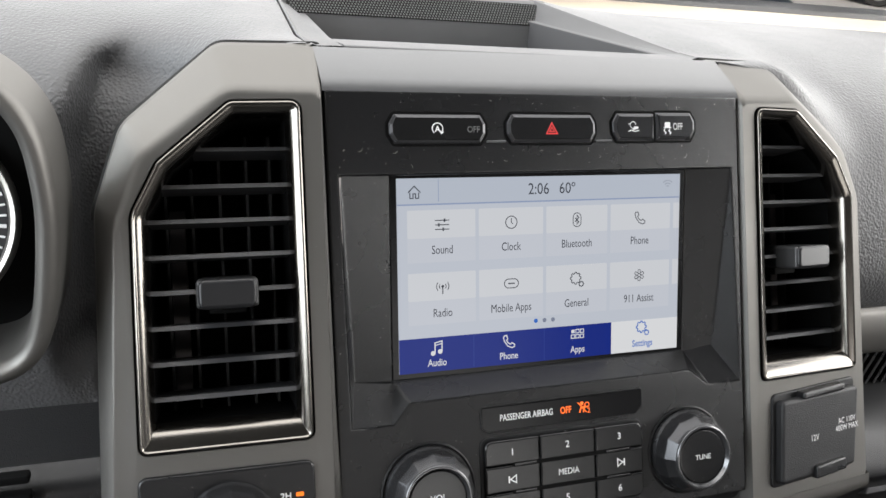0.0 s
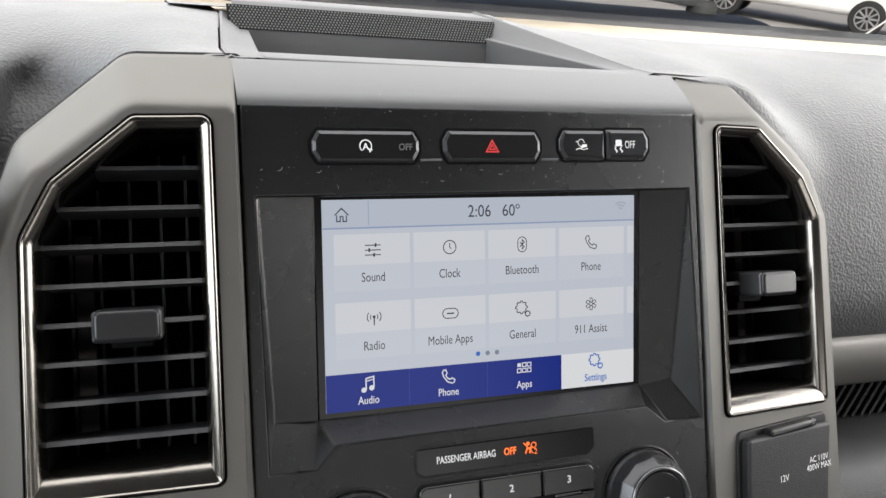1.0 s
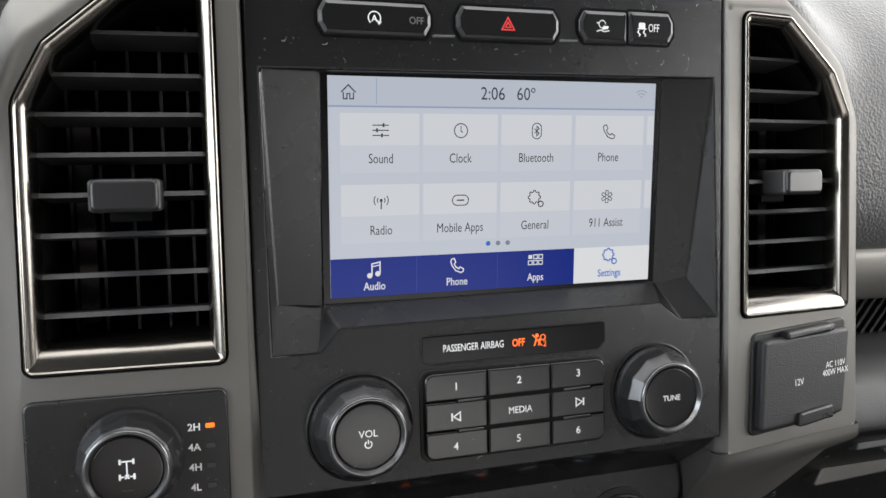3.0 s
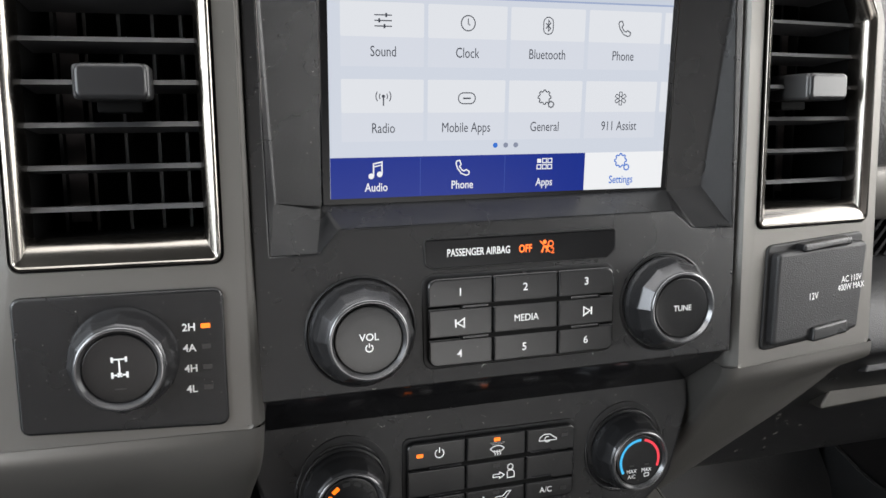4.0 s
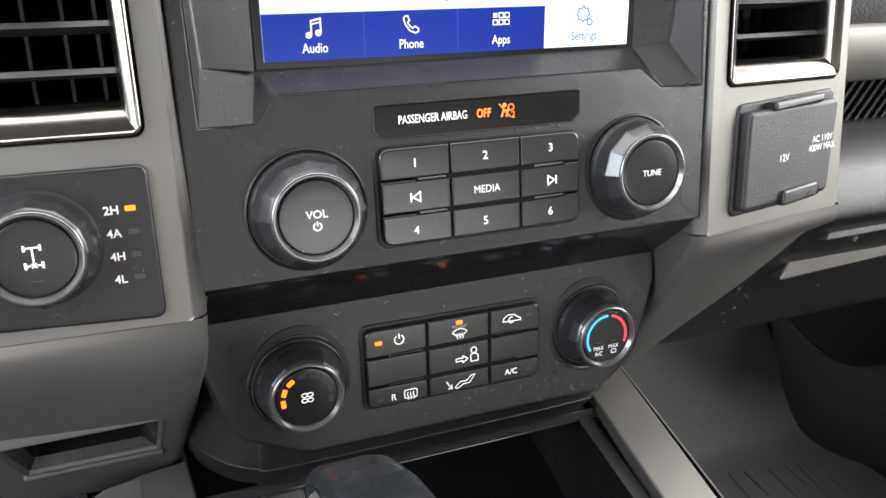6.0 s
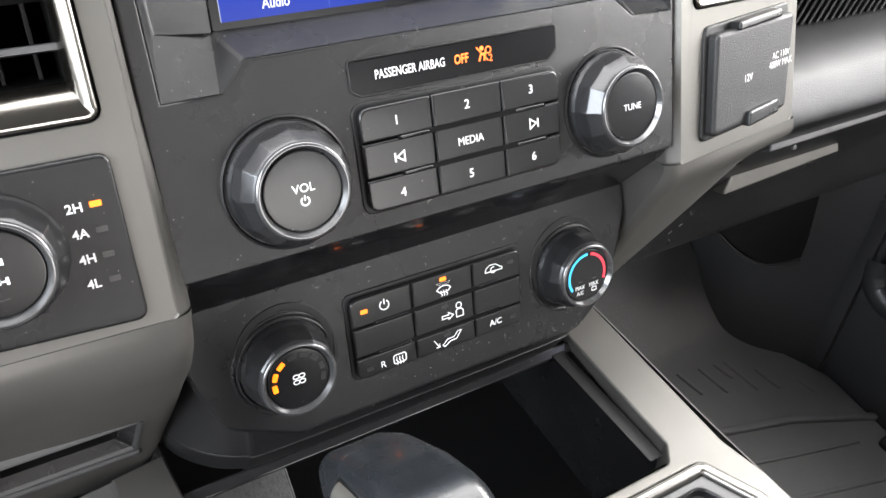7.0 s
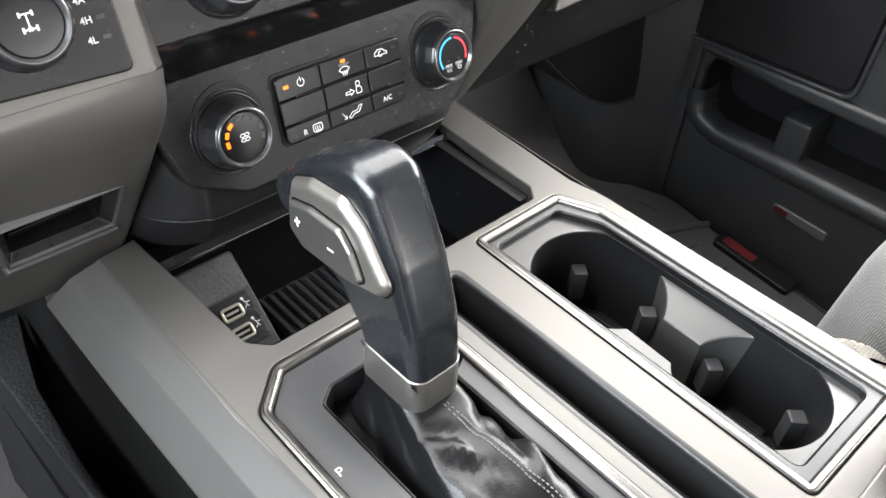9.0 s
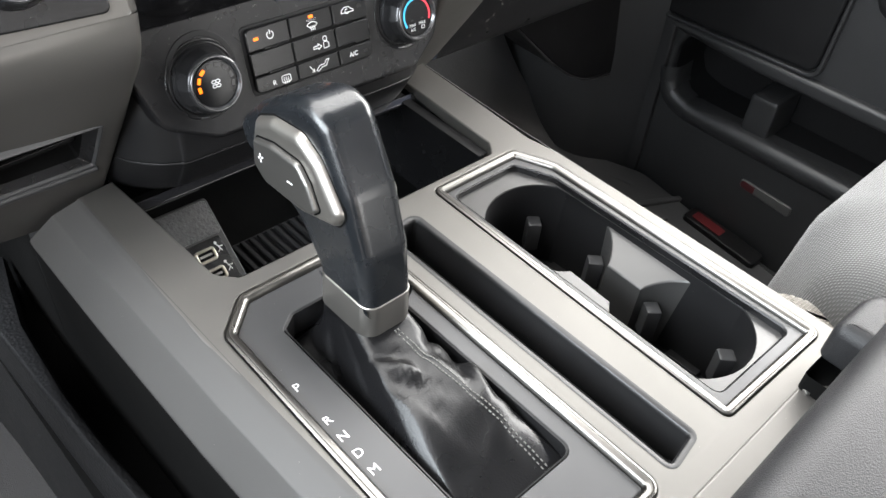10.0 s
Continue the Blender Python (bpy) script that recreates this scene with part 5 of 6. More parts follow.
CH_L = rounded([(-31.5, -369, 9), (-30, -122.5, 6), (-125.5, -122.5, 10), (-149.5, -145, 12), (-150, -369, 9)], 6, 5)
SLOT = rounded([(-17.5, -364, 3), (8.5, -360, 4), (8.5, -131.5, 4), (-17.5, -134, 4)], 4, 4)
CH_R, CH_L, SLOT = [l if area(l) > 0 else l[::-1] for l in (CH_R, CH_L, SLOT)]
TOP = rounded([(-150.5, -420, 0), (150, -420, 0), (151, -140, 14), (146, -112, 20), (156, 60, 0), (122, 60, 0), (115, -98, 5), (106, -109.5, 5), (-116, -109.5, 6), (-127, -98, 8), (-133, 22, 0), (-160.4, 18, 0), (-160.4, -140, 0), (-156.2, -220, 0)], 6, 4)
part("top", slab([TOP, CH_R, CH_L, SLOT], -30, 0, 1.6, 4), SILVER, console, "satin grey top")


def trim_ring(loop, name="chrome_trim"):
    prof = ((0.2, -3), (0.2, 0.8), (0.8, 1.3), (1.6, 1.3), (1.9, 0.9), (2.3, 1.4), (4.6, 1.4), (6.0, 0.4), (6.8, -1.2), (7.0, -4))
    part(name, skin([[(x, y, w) for x, y in inset(loop, d)] for d, w in prof]), CHROME_SATIN, console, "bright chrome trim", angle=50)


trim_ring(CH_R)
trim_ring(CH_L)
# left and right rails that run forward beside the bin
LEFT = ((1.8, 0.08), (-0.5, -0.25), (-2.5, -1.2), (-5, -2.8), (-15.5, -8.6), (-17, -10), (-30, -33), (-31, -36), (-30, -42))
rings = []
for y in (-420, -300, -180, -60, 24, 44):
    edge = -156.0 - 0.052 * min(80, (y + 220)) if y > -220 else -156.0 + 0.03 * (-220 - y)
    rings.append([(edge + (dx if y < 40 else dx * 0.82), y, z - (0 if y < 40 else 3)) for dx, z in LEFT])
rings[-2:] = [[(x, y - 4 - 0.62 * z, z) for x, y, z in [(-160.2 + dx, 20, z) for dx, z in LEFT]]]
rings.append([(x + 8, y + 8, -48) for x, y, z in rings[-1]])
# left side takes the shaded copy of the top's paint
part("left_side", skin(rings, close=False), SIDE_SHADED, console, "chamfered side in a shaded grey", angle=18)
# shade beside the console is painted into this wall's colour
part("left_wall", ([(-179, -420, -39), (-189, 44, -39), (-186, 44, -200), (-176, -420, -200)], [(0, 1, 2, 3)]), CAVE_SHADE, console, "side wall painted near-black for shade")
rings = [[(x + (6 if y > 0 else 0), y, z) for x, z in ((149.5, -0.5), (152, -2), (154, -7), (155, -30), (155, -200))] for y in (-420, -140, -100, 60)]
V, F = skin(rings, close=False)
# gap floor and front wall: footwell shade put in as near-black
part("gap_floor", ([(-225, -600, -170), (-170, -600, -170), (-170, 430, -170), (-235, 430, -170)], [(0, 1, 2, 3)]), CAVE_SHADE, console)
part("front_wall", ([(-189, 44, -44), (-189, 420, -44), (-189, 420, 14), (-189, 49, 4), (-186, 44, -200), (-186, 420, -200)], [(0, 1, 2, 3), (0, 4, 5, 1)]), CAVE_SHADE, console)
part("right_side", (V, [tuple(reversed(f)) for f in F]), SILVER, console, "grey rounded side", angle=60)
part("side_wall", sheet([(60, -190), (-420, -190)], -198, 152, 2), BLACK_DEEP, console)
# storage bin in front of the bezels
part("bin_rear", ([(-126, -108, -2), (114, -108, -2), (114, -102, -95), (-126, -102, -95)], [(0, 1, 2, 3)]), BLACK, console)
# bin floor and front wall carry their shade as near-black colour
part("bin_floor", ([(-130, -105, -95), (118, -105, -95), (124, 112, -95), (-134, 112, -95)], [(0, 1, 2, 3)]), CAVE_SHADE, console, "storage bin floor painted near-black for shade")
for wall in ([(115, -105, -2), (122, 60, -2), (122, 112, -95), (113, -105, -95)], [(-127, -105, -2), (-127, -105, -95), (-134, 112, -95), (-134, 44, -2)]):
    part("bin_side", (wall, [(0, 1, 2, 3)]), BLACK, console)
part("bin_front", ([(-140, 112, -100), (130, 112, -100), (130, 112, 60), (-140, 112, 60)], [(0, 1, 2, 3)]), CAVE_SHADE, console)
part("bin_ledge", sheet([(-100, -8), (40, -6), (90, -5)], 104, 113.5, 2), BLACK_DEEP, console)
binmat = part("bin_mat", box(-62, -98, -95, 36, 8, -91, 2), RUBBER, console, "ribbed rubber mat")
for k in range(11):
    part("rib", box(-60 + 8 * k, -96, -91, -56 + 8 * k, 4, -87.5, 1.0), RUBBER, binmat)

# gear plate with its letters
inner = inset(CH_L, 6.9)
BOOT = rounded([(-49, -323.5, 7), (-49, -152, 6), (-108, -152, 6), (-119, -160, 5), (-119, -323.5, 7)], 6, 4)
BOOT = BOOT if area(BOOT) > 0 else BOOT[::-1]
plate = thing("gear_plate", CONSOLE, "dark grey gear selector plate with white letters", "gear plate")
part("plate", slab([inner, BOOT], -6, -2.2, 1.2), SILVER_DARK, plate)
for words, y in (("P", -199), ("R", -226.6), ("N", -239.6), ("D", -252.4), ("M", -265)):
    part("writing", letters(words, 5.4, -137.2, y, -2.1, squeeze=1.05), WHITE, plate, flat=True)
part("boot_rim", skin([[(x, y, w) for x, y in inset(BOOT, d)] for d, w in ((0, -2.0), (1.2, -2.6), (1.8, -6), (2, -20))]), BLACK_DEEP, plate)

# narrow tray between the plate and the cup holders
tray = thing("narrow_tray", CONSOLE, "long narrow black tray beside the gear plate", "storage tray")
part("liner", join(skin([[(x, y, w) for x, y in inset(SLOT, d)] for d, w in ((-3.2, 0.15), (-0.5, 0.3), (0.8, -0.8), (1.4, -3), (2.5, -34))]), ([(x, y, -30) for x, y in SLOT], fill([SLOT]))), TRAY_GREY, tray, angle=50)
part("mat", slab([inset(SLOT, 4)], -30, -26, 1), TRAY_GREY, tray)

# cup holders: one moulded tray with two wells joined by a channel
cups = thing("cup_holder", CONSOLE, "double cup holder moulded in matt black plastic", "cup holder")
edge = inset(CH_R, 6.9)
TRAY2 = rounded([(46, -354, 6), (127, -355, 6), (126.5, -158, 10), (112, -128, 8), (48, -128, 6)], 6, 4)
TRAY2 = TRAY2 if area(TRAY2) > 0 else TRAY2[::-1]
part("rim", slab([edge, TRAY2], -8, -1.8, 1.0), SILVER_DARK, cups, "dark grey rim")
part("step", skin([[(x, y, w) for x, y in inset(TRAY2, d)] for d, w in ((0, -1.9), (0.8, -2.8), (1.0, -7.5))]), BLACK, cups)
C1, C2, CR = (86, -190), (84, -304), 47.0
loop = arc(C1[0], C1[1], CR, 25, 238, 40) + arc(C2[0], C2[1], CR, 122, 335, 40)
loop = loop if area(loop) > 0 else loop[::-1]
low = [(p[0], p[1]) for p in inset(TRAY2, 1.0)]
deck_z = -7.2
# deck and saddle use the lit copy, rim the plain dark grey
part("deck", (([(x, y, deck_z) for x, y in low] + [(x, y, deck_z) for x, y in loop[::-1]]), fill([low, loop[::-1]])), SADDLE_LIT, cups, "deck in a grey lightened for its sheen")
walls = [[(x, y, w) for x, y in inset(loop, d)] for d, w in ((0, deck_z), (0.6, deck_z - 0.8), (1.0, deck_z - 3), (4.5, -78))]
part("well_liner", join(skin(walls), ([(x, y, -78) for x, y in loop], fill([loop]))), BLACK_DEEP, cups, "black cup wells", angle=17)
# saddle between the wells, hollowed by both of them
hump = arc(C1[0], C1[1], CR - 1, -67, -22, 12) + arc(C2[0], C2[1], CR - 1, 22, 65, 12)
hump = hump if area(hump) > 0 else hump[::-1]
V, F = slab([hump], -80, 0, 1.4, 3)
part("saddle", ([(x, y, z if z < -40 else z - 13 - 0.48 * (128 - x)) for x, y, z in V], F), SADDLE_LIT, cups, "sloping saddle lightened for its sheen")
for y0, y1 in ((-203, -176), (-318, -291)):
    part("ledge", box(116, y0, -78, 124.5, y1, -74.5, 1.0), BLACK_DEEP, cups)
for cx, cy in (C1, C2):
    for a in (52, -44, 190):
        part("gripper", moved(box(-5.5, -6, -62, 5.5, 6, -36, 1.6), pose(cx + 39 * math.cos(radians(a)), cy + 39 * math.sin(radians(a)), 0, 0, 0, a + 90)), GRIPPER, cups)
    part("coaster", lathe([(36, -78), (36, -76), (34, -75.5), (28, -77), (14, -77), (13, -75.8), (0, -75.8)], 40, (cx, cy)), RUBBER, cups)

# ---- USB hub on a slope at the bin's side ----
hub = thing("usb_hub", CAR @ pose(-0.092, -0.006, 0.538, 38, 0, 0), "grey panel with two lit-edged USB sockets", "usb socket")
part("plate", slab([rounded([(-40, -60), (24, -60), (25, 38), (-40, 38)], 3)], -6, 0, 1.0), SILVER_DARK, hub)
part("felt", slab([rounded([(-38, 9), (23, 9), (23, 36), (-38, 36)], 2)], 0, 1.0, 0.5), FELT, hub, "grey felt patch")
part("socket_plate", slab([rect(-14, -31, 20, 7, 2)], 0, 0.8, 0.4), BLACK, hub)
for y in (-4, -20):
    port = part("port", slab([rect(-5.5, y - 5.5, 11.5, y + 5.5, 3.0), rect(-3, y - 3, 9, y + 3, 0.6)], 0, 2.0, 0.7), TAN_METAL, hub, "pale socket frame")
    part("socket", slab([rect(-3, y - 3, 9, y + 3)], -3, 1.0), CAVE_SHADE, port)
    part("tongue", box(-2, y - 0.8, 0.5, 8, y + 0.9, 1.4), SOCKET, port)
    part("icon", join(stroke([(14, y + 6), (16.5, y - 1)], 0.7, 1.0), stroke([(15, y + 3), (18.4, y + 2.4)], 0.7, 1.0), stroke([(15.6, y + 1), (13.2, y - 1)], 0.7, 1.0), patch(circle(14, y + 6.4, 1.2, 8), 1.0)), WHITE, port, flat=True)

# ---- gear shifter ----
shifter = thing("gear_shifter", CAR, "dark leather gear shifter in a leather boot", "gear shifter")
PROF = rounded([(-205.2, 626, 1), (-205, 636, 20), (-200.5, 666, 40), (-188, 700, 40), (-167, 737, 16), (-150, 742.5, 24), (-127, 732, 30), (-103, 716, 26), (-84, 697, 9), (-90, 682, 9), (-118, 671, 18), (-141, 660, 18), (-152, 645, 24), (-158.5, 636, 20), (-158.4, 626, 1)], 12, 6)
PROF = PROF if area(PROF) > 0 else PROF[::-1]
V, F = slab([PROF], -17.5, 17.5, 8.5, 7, back=True, back_bev=8.5)
grip = []
for y, z, x in V:
    k = min(1, max(0, (z - 634) / 50))
    grip.append((-76.0 + x * (0.95 + 0.05 * k), y, z))
F = [tuple(reversed(f)) for f in F]
part("grip", (grip, F), GRIP, shifter, "worn leather grip", angle=80)
PAD = rounded([(-110, 713, 5), (-126, 721, 12), (-152, 724, 14), (-167, 716, 14), (-187, 690, 7), (-181, 681, 6), (-152, 673, 20), (-124, 672, 10), (-109, 681, 8), (-106, 697, 8)], 5, 5)
PAD = PAD if area(PAD) > 0 else PAD[::-1]
V, F = slab([inset(PAD, -1.0)], 10, 17.6, 0.4, 2)
# near-black slab paints the shaded gap round the plate
part("plate_gap", ([(-76.0 - x, y, z) for y, z, x in V], F), CAVE_SHADE, shifter)
V, F = slab([PAD], 12, 22.5, 6.5, 7)
part("button_plate", ([(-76.0 - x, y, z) for y, z, x in V], F), PLATE, shifter, "satin metal button plate", angle=60)
V, F = slab([PAD], 12, 20.5, 5.5, 6)
part("button_plate", ([(-76.0 + x, y, z) for y, z, x in V], [tuple(reversed(f)) for f in F]), PLATE, shifter, "satin metal plate", angle=60)
ROCK = rounded([(-113, 705, 4), (-131, 710, 8), (-156, 711, 8), (-165, 702, 6), (-173, 687, 4), (-167, 681.5, 4), (-146, 679, 12), (-124, 678, 6), (-112, 686, 5)], 4, 4)
ROCK = inset(ROCK if area(ROCK) > 0 else ROCK[::-1], 1.6)
V, F = slab([inset(ROCK, -1.1)], 19, 22.8, 0.2, 2)
# groove shade painted as a near-black slab under the rocker
part("groove", ([(-76.0 - x, y, z) for y, z, x in V], F), CAVE_SHADE, shifter)
V, F = slab([ROCK], 16, 26, 2.5, 5)
rocker = part("rocker", ([(-76.0 - x, y, z) for y, z, x in V], F), ROCKER, shifter, "grey plus and minus rocker")
part("writing", ([(-102.2, y, z) for y, z in ((-120, 695.4), (-120, 694), (-125, 696), (-125, 697.4), (-121.6, 698.4), (-123, 698.4), (-122, 692.6), (-123.4, 692.6))], [(0, 1, 2, 3), (4, 5, 7, 6)]), WHITE, rocker, flat=True)
part("writing", ([(-102.2, y, z) for y, z in ((-147, 695), (-147, 693.8), (-152, 694.4), (-152, 695.6))], [(0, 1, 2, 3)]), WHITE, rocker, flat=True)
COL = rounded([(-93.4, -205.6, 9), (-58.6, -205.6, 9), (-58.6, -157.9, 9), (-93.4, -157.9, 9)], 9, 6)
part("collar", slab([COL], 612, 635.5, 1.0, 3), PLATE, shifter, "brushed metal collar")
# leather boot: rings from the collar down to the opening, with folds
rings, nn = [], 72


def around(loop, n):
    """n points evenly spaced along a closed loop, from its point of largest x + y."""
    k0 = max(range(len(loop)), key=lambda i: loop[i][0] + loop[i][1])
    loop = loop[k0:] + loop[:k0 + 1]
    L = [0]
    for a, b in zip(loop, loop[1:]):
        L.append(L[-1] + math.hypot(b[0] - a[0], b[1] - a[1]))
    out, j = [], 0
    for i in range(n):
        d = L[-1] * i / n
        while L[j + 1] < d:
            j += 1
        t = (d - L[j]) / max(1e-9, L[j + 1] - L[j])
        out.append((loop[j][0] + (loop[j + 1][0] - loop[j][0]) * t, loop[j][1] + (loop[j + 1][1] - loop[j][1]) * t))
    return out


colr, opn = around(inset(COL if area(COL) > 0 else COL[::-1], 0.4), nn), around(inset(BOOT, 1.5), nn)
# folds of the boot: a point on each, its direction, half width and height
FOLDS = [(-58, -258, radians(65), 5, 1.6), (-66, -262, radians(62), 3.2, -1.7), (-92, -232, radians(118), 6, 1.5), (-85, -246, radians(122), 3.5, -1.6),
         (-100, -270, radians(100), 6, 1.2), (-76, -292, radians(30), 6, 1.4), (-70, -281, radians(25), 3.2, -1.5), (-55, -285, radians(75), 3, -1.3), (-84, -222, radians(150), 3, -1.2), (-64, -224, radians(40), 3, -1.2)]
con_z = lambda y: 600 + (y + 367) * 0.02
i0 = min(range(nn), key=lambda i: math.hypot(opn[i][0] + 66, opn[i][1] + 322))
for k in range(25):
    t = k / 24
    ring = []
    for i in range(nn):
        back = max(0, min(1, (-215 - opn[i][1]) / 70))
        e = t ** (2.4 - 1.15 * back) if back > 0.5 else min(1.0, (0.62 + 0.3 * back) * t ** 1.6 / 0.72 if t < 0.8 else 0.62 + 0.38 * (t - 0.8) / 0.2)
        x = colr[i][0] + (opn[i][0] - colr[i][0]) * e
        y = colr[i][1] + (opn[i][1] - colr[i][1]) * e
        z0, z1 = 613, con_z(y) - 24 + 13 * back
        rear = max(0, min(1, (-200 - y) / 110))
        z = z0 + (z1 - z0) * t ** (0.62 + 0.38 * back) + 10 * math.sin(math.pi * t) * rear * (1 - 0.55 * min(1, abs(x + 72) / 30)) + 1.5 * (1 - rear) * math.sin(math.pi * t)
        f = math.sin(math.pi * min(1, t * 1.1)) * 3.2
        p = Vector((x * 0.035, y * 0.02, z * 0.05))
        d = noise.noise(p) * 0.8 + 0.35 * noise.noise(p * 3.1)
        for px, py, ang, width, high in FOLDS:
            u = (x - px) * math.cos(ang) + (y - py) * math.sin(ang)
            v = -(x - px) * math.sin(ang) + (y - py) * math.cos(ang)
            v += 2.5 * noise.noise(Vector((u * 0.05, px, 2.2)))
            d += high * math.exp(-(v / width) ** 2) * math.exp(-(u / 34) ** 2) * (1 - 0.75 * math.exp(-((i - i0) / 4.0) ** 2))
        ring.append((x + d * f * 0.6, y + d * f * 0.3, z + d * f))
    rings.append(ring)
V, F = skin(rings)
boot = part("boot", (V, [tuple(reversed(f)) for f in F]), LEATHER, shifter, "creased black leather boot", angle=80)
stitches = []
for step in (-1, 1):
    line = [Vector(r[i0]).lerp(Vector(r[(i0 + step) % nn]), min(0.5, 1.5 / max(0.1, (Vector(r[(i0 + step) % nn]) - Vector(r[i0])).length))) for r in rings]
    for a, b in zip(line[1:], line[2:]):
        n_dash = max(1, round((b - a).length / 2.6))
        for q in range(n_dash):
            c, d = a.lerp(b, (q + 0.5) / n_dash), (b - a).normalized()
            stitches.append(moved(box(-0.3, -0.85, -0.4, 0.3, 0.85, 0.3), Matrix.Translation(c + Vector((0, 0, 0.35))) @ d.to_track_quat("Y", "Z").to_matrix().to_4x4()))
tagged(part("stitching", join(*stitches), THREAD, boot, "grey stitching"), kind="stuff")

# ---- armrest behind the console top ----
arm = thing("armrest", CONSOLE, "black vinyl armrest lid with a latch", "armrest")
part("lid", slab([rounded([(-150, -800, 30), (150, -800, 30), (150, -396, 20), (-150, -400, 30)], 20, 6)], 6, 60, 22, 7), VINYL_BLACK, arm, "rounded vinyl lid")
part("base", slab([rect(-150, -800, 149, -382, 6)], -60, 3.6, 1.6), SILVER, arm, "satin grey base")
part("latch", slab([rounded([(101, -425, 2), (150, -425, 2), (150, -384, 8), (138, -379, 8), (101, -378, 6)], 4, 4)], 15, 44, 9, 5, back=True, back_bev=3), VINYL_BLACK, arm, "black latch block")
# recess shade painted near-black on its walls and floor
part("finger_recess", join(skin([[(x, y, w) for x, y in rect(82, -404, 126, -381, 3)] for w in (3.8, 16)]), patch(rect(82, -404, 126, -381, 3), 4.0)), CAVE_SHADE, arm, "finger recess painted near-black for shade")
part("recess_lip", slab([rounded([(80, -388), (104, -404), (106, -401), (83, -383)], 1.2, 3)], 3, 6, 1), SILVER, arm)


# ---- cabin: floor, passenger's side, shell; level with the ground ----
def level(x, y, z):
    """A place in the car's frame, in mm, brought into the level frame."""
    p = CAR @ Vector((x / 1000, y / 1000, z / 1000))
    return p.x * 1000, p.y * 1000, p.z * 1000


floor = tagged(part("floor", box(-860, -1900, 100, 860, 760, 130), CARPET, None), "black carpet on the cabin floor", "floor", kind="structure")
fm = thing("floor_mat", Matrix(), "grey-black rubber floor mat with a raised edge", "floor mat")
MATL = rounded([(190, -520, 40), (770, -520, 40), (800, 60, 50), (742, 170, 20), (640, 192, 60), (400, 212, 60), (190, 222, 20)], 30, 6)
part("sheet", slab([MATL], 130, 140, 3), MAT, fm)
for x, y0, y1 in ((560, 166, 70), (584, 162, 118), (621, 156, 104), (648, 152, 120), (667, 150, 88), (700, 120, 76), (745, 84, 50)):
    part("ridge", slab([rounded([(x - 3, y0), (x + 3, y0), (x + 12, y1), (x + 6, y1)], 2.5)], 138, 142.5, 2), MAT, fm)
# the front of the mat climbs the toe board and ends in a curve towards the door
CLIMB = smooth_line([(176, 139.5), (196, 142), (215, 150), (260, 185), (310, 240), (360, 310), (400, 390), (430, 470)], 3)
rows = []
for y, z in CLIMB:
    x1 = 700 + 44 * (1 - ease((z - 140) / 100)) - 26 * ease((z - 200) / 130)
    rows.append([(190 + (x1 - 190) * k / 12, y + 10 - 20 * k / 12, z) for k in range(13)] + [(x1 + 10, y + 4, z - 3), (x1 + 16, y + 24, z - 12)])
part("toe_flap", thick(skin(rows, close=False), 5), MAT, fm, "smooth front flap against the toe board", angle=60)
part("groove_edge", slab([rounded([(430, 84), (541, 60), (672, 26), (800, -26), (800, -16), (676, 37), (545, 71), (434, 94)], 4)], 139, 147, 3), MAT, fm, "raised curved edge")
for k in range(4):
    part("ridge", slab([rounded([(500, 20 - 60 * k), (740, -40 - 60 * k), (741, -34 - 60 * k), (501, 26 - 60 * k)], 2.5)], 139, 143, 1.6), MAT, fm)
part("ring", moved(lathe([(38, 138), (38, 145), (34, 147), (30, 145), (30, 141), (24, 141), (22, 144), (0, 144)], 32), pose(610, -130, 0)), MAT, fm)
part("badge", slab([rect(762, -190, 800, -50, 8)], 138, 150, 3), BLACK_DEEP, fm, "badge with dark red bars")
part("badge_bar", slab([rect(770, -118, 790, -62, 3)], 150, 151), material("dark_red_rubber", (0.12, 0.008, 0.01), 0.6), fm, flat=True)

# footwell front and the hump beside the console
part_ = part("footwell_wall", thick(sheet(smooth_line([(330, 130), (470, 220), (560, 420), (600, 640)], 6), 150, 860, 4), 12), CARPET)
tagged(part_, "black carpeted front wall of the footwell", "wall", kind="structure")
part_ = part("footwell_wall_driver", thick(sheet(smooth_line([(330, 130), (470, 220), (560, 420), (600, 640)], 6), -860, 152, 4), 12), CARPET)
tagged(part_, "black carpeted front wall of the driver's footwell", "wall", kind="structure")
part_ = part("tunnel", thick(([(155, 600, 480), (240, 600, 330), (300, 600, 130), (150, -600, 480), (190, -600, 250), (200, -600, 130)], [(0, 3, 4, 1), (1, 4, 5, 2)]), 6), CARPET_GREY, angle=80)
tagged(part_, "carpeted hump beside the console", "floor", kind="structure")
LEDGE = [(150, -190, -232), (113, -199, -229), (66, -209, -227), (-20, -213, -224), (-80, -211, -221), (-134, -206, -217), (-300, -200, -212), (-600, -195, -207)]
rings = [[(xa + 3, y, 300), (xa, y, 474), (xa - 2, y, 479), (xb + 3, y, 480), (xb, y, 476), (xb - 3, y, 440), (xb - 12, y, 300)] for y, xa, xb in LEDGE]
rings = [[tuple(Vector(level(*p))) for p in r] for r in rings]
part_ = part("tunnel_driver", skin(rings, close=False), VINYL_TRIM, angle=60)
tagged(part_, "black grained trim beside the console in the driver's footwell", "trim", kind="structure")

# passenger's door
door = thing("passenger_door", CAR, "black plastic passenger door with a pocket and speaker", "car door")
TURN_DOOR = Matrix(((0, 0, -1, 0.805), (1, 0, 0, 0), (0, 1, 0, 0), (0, 0, 0, 1)))
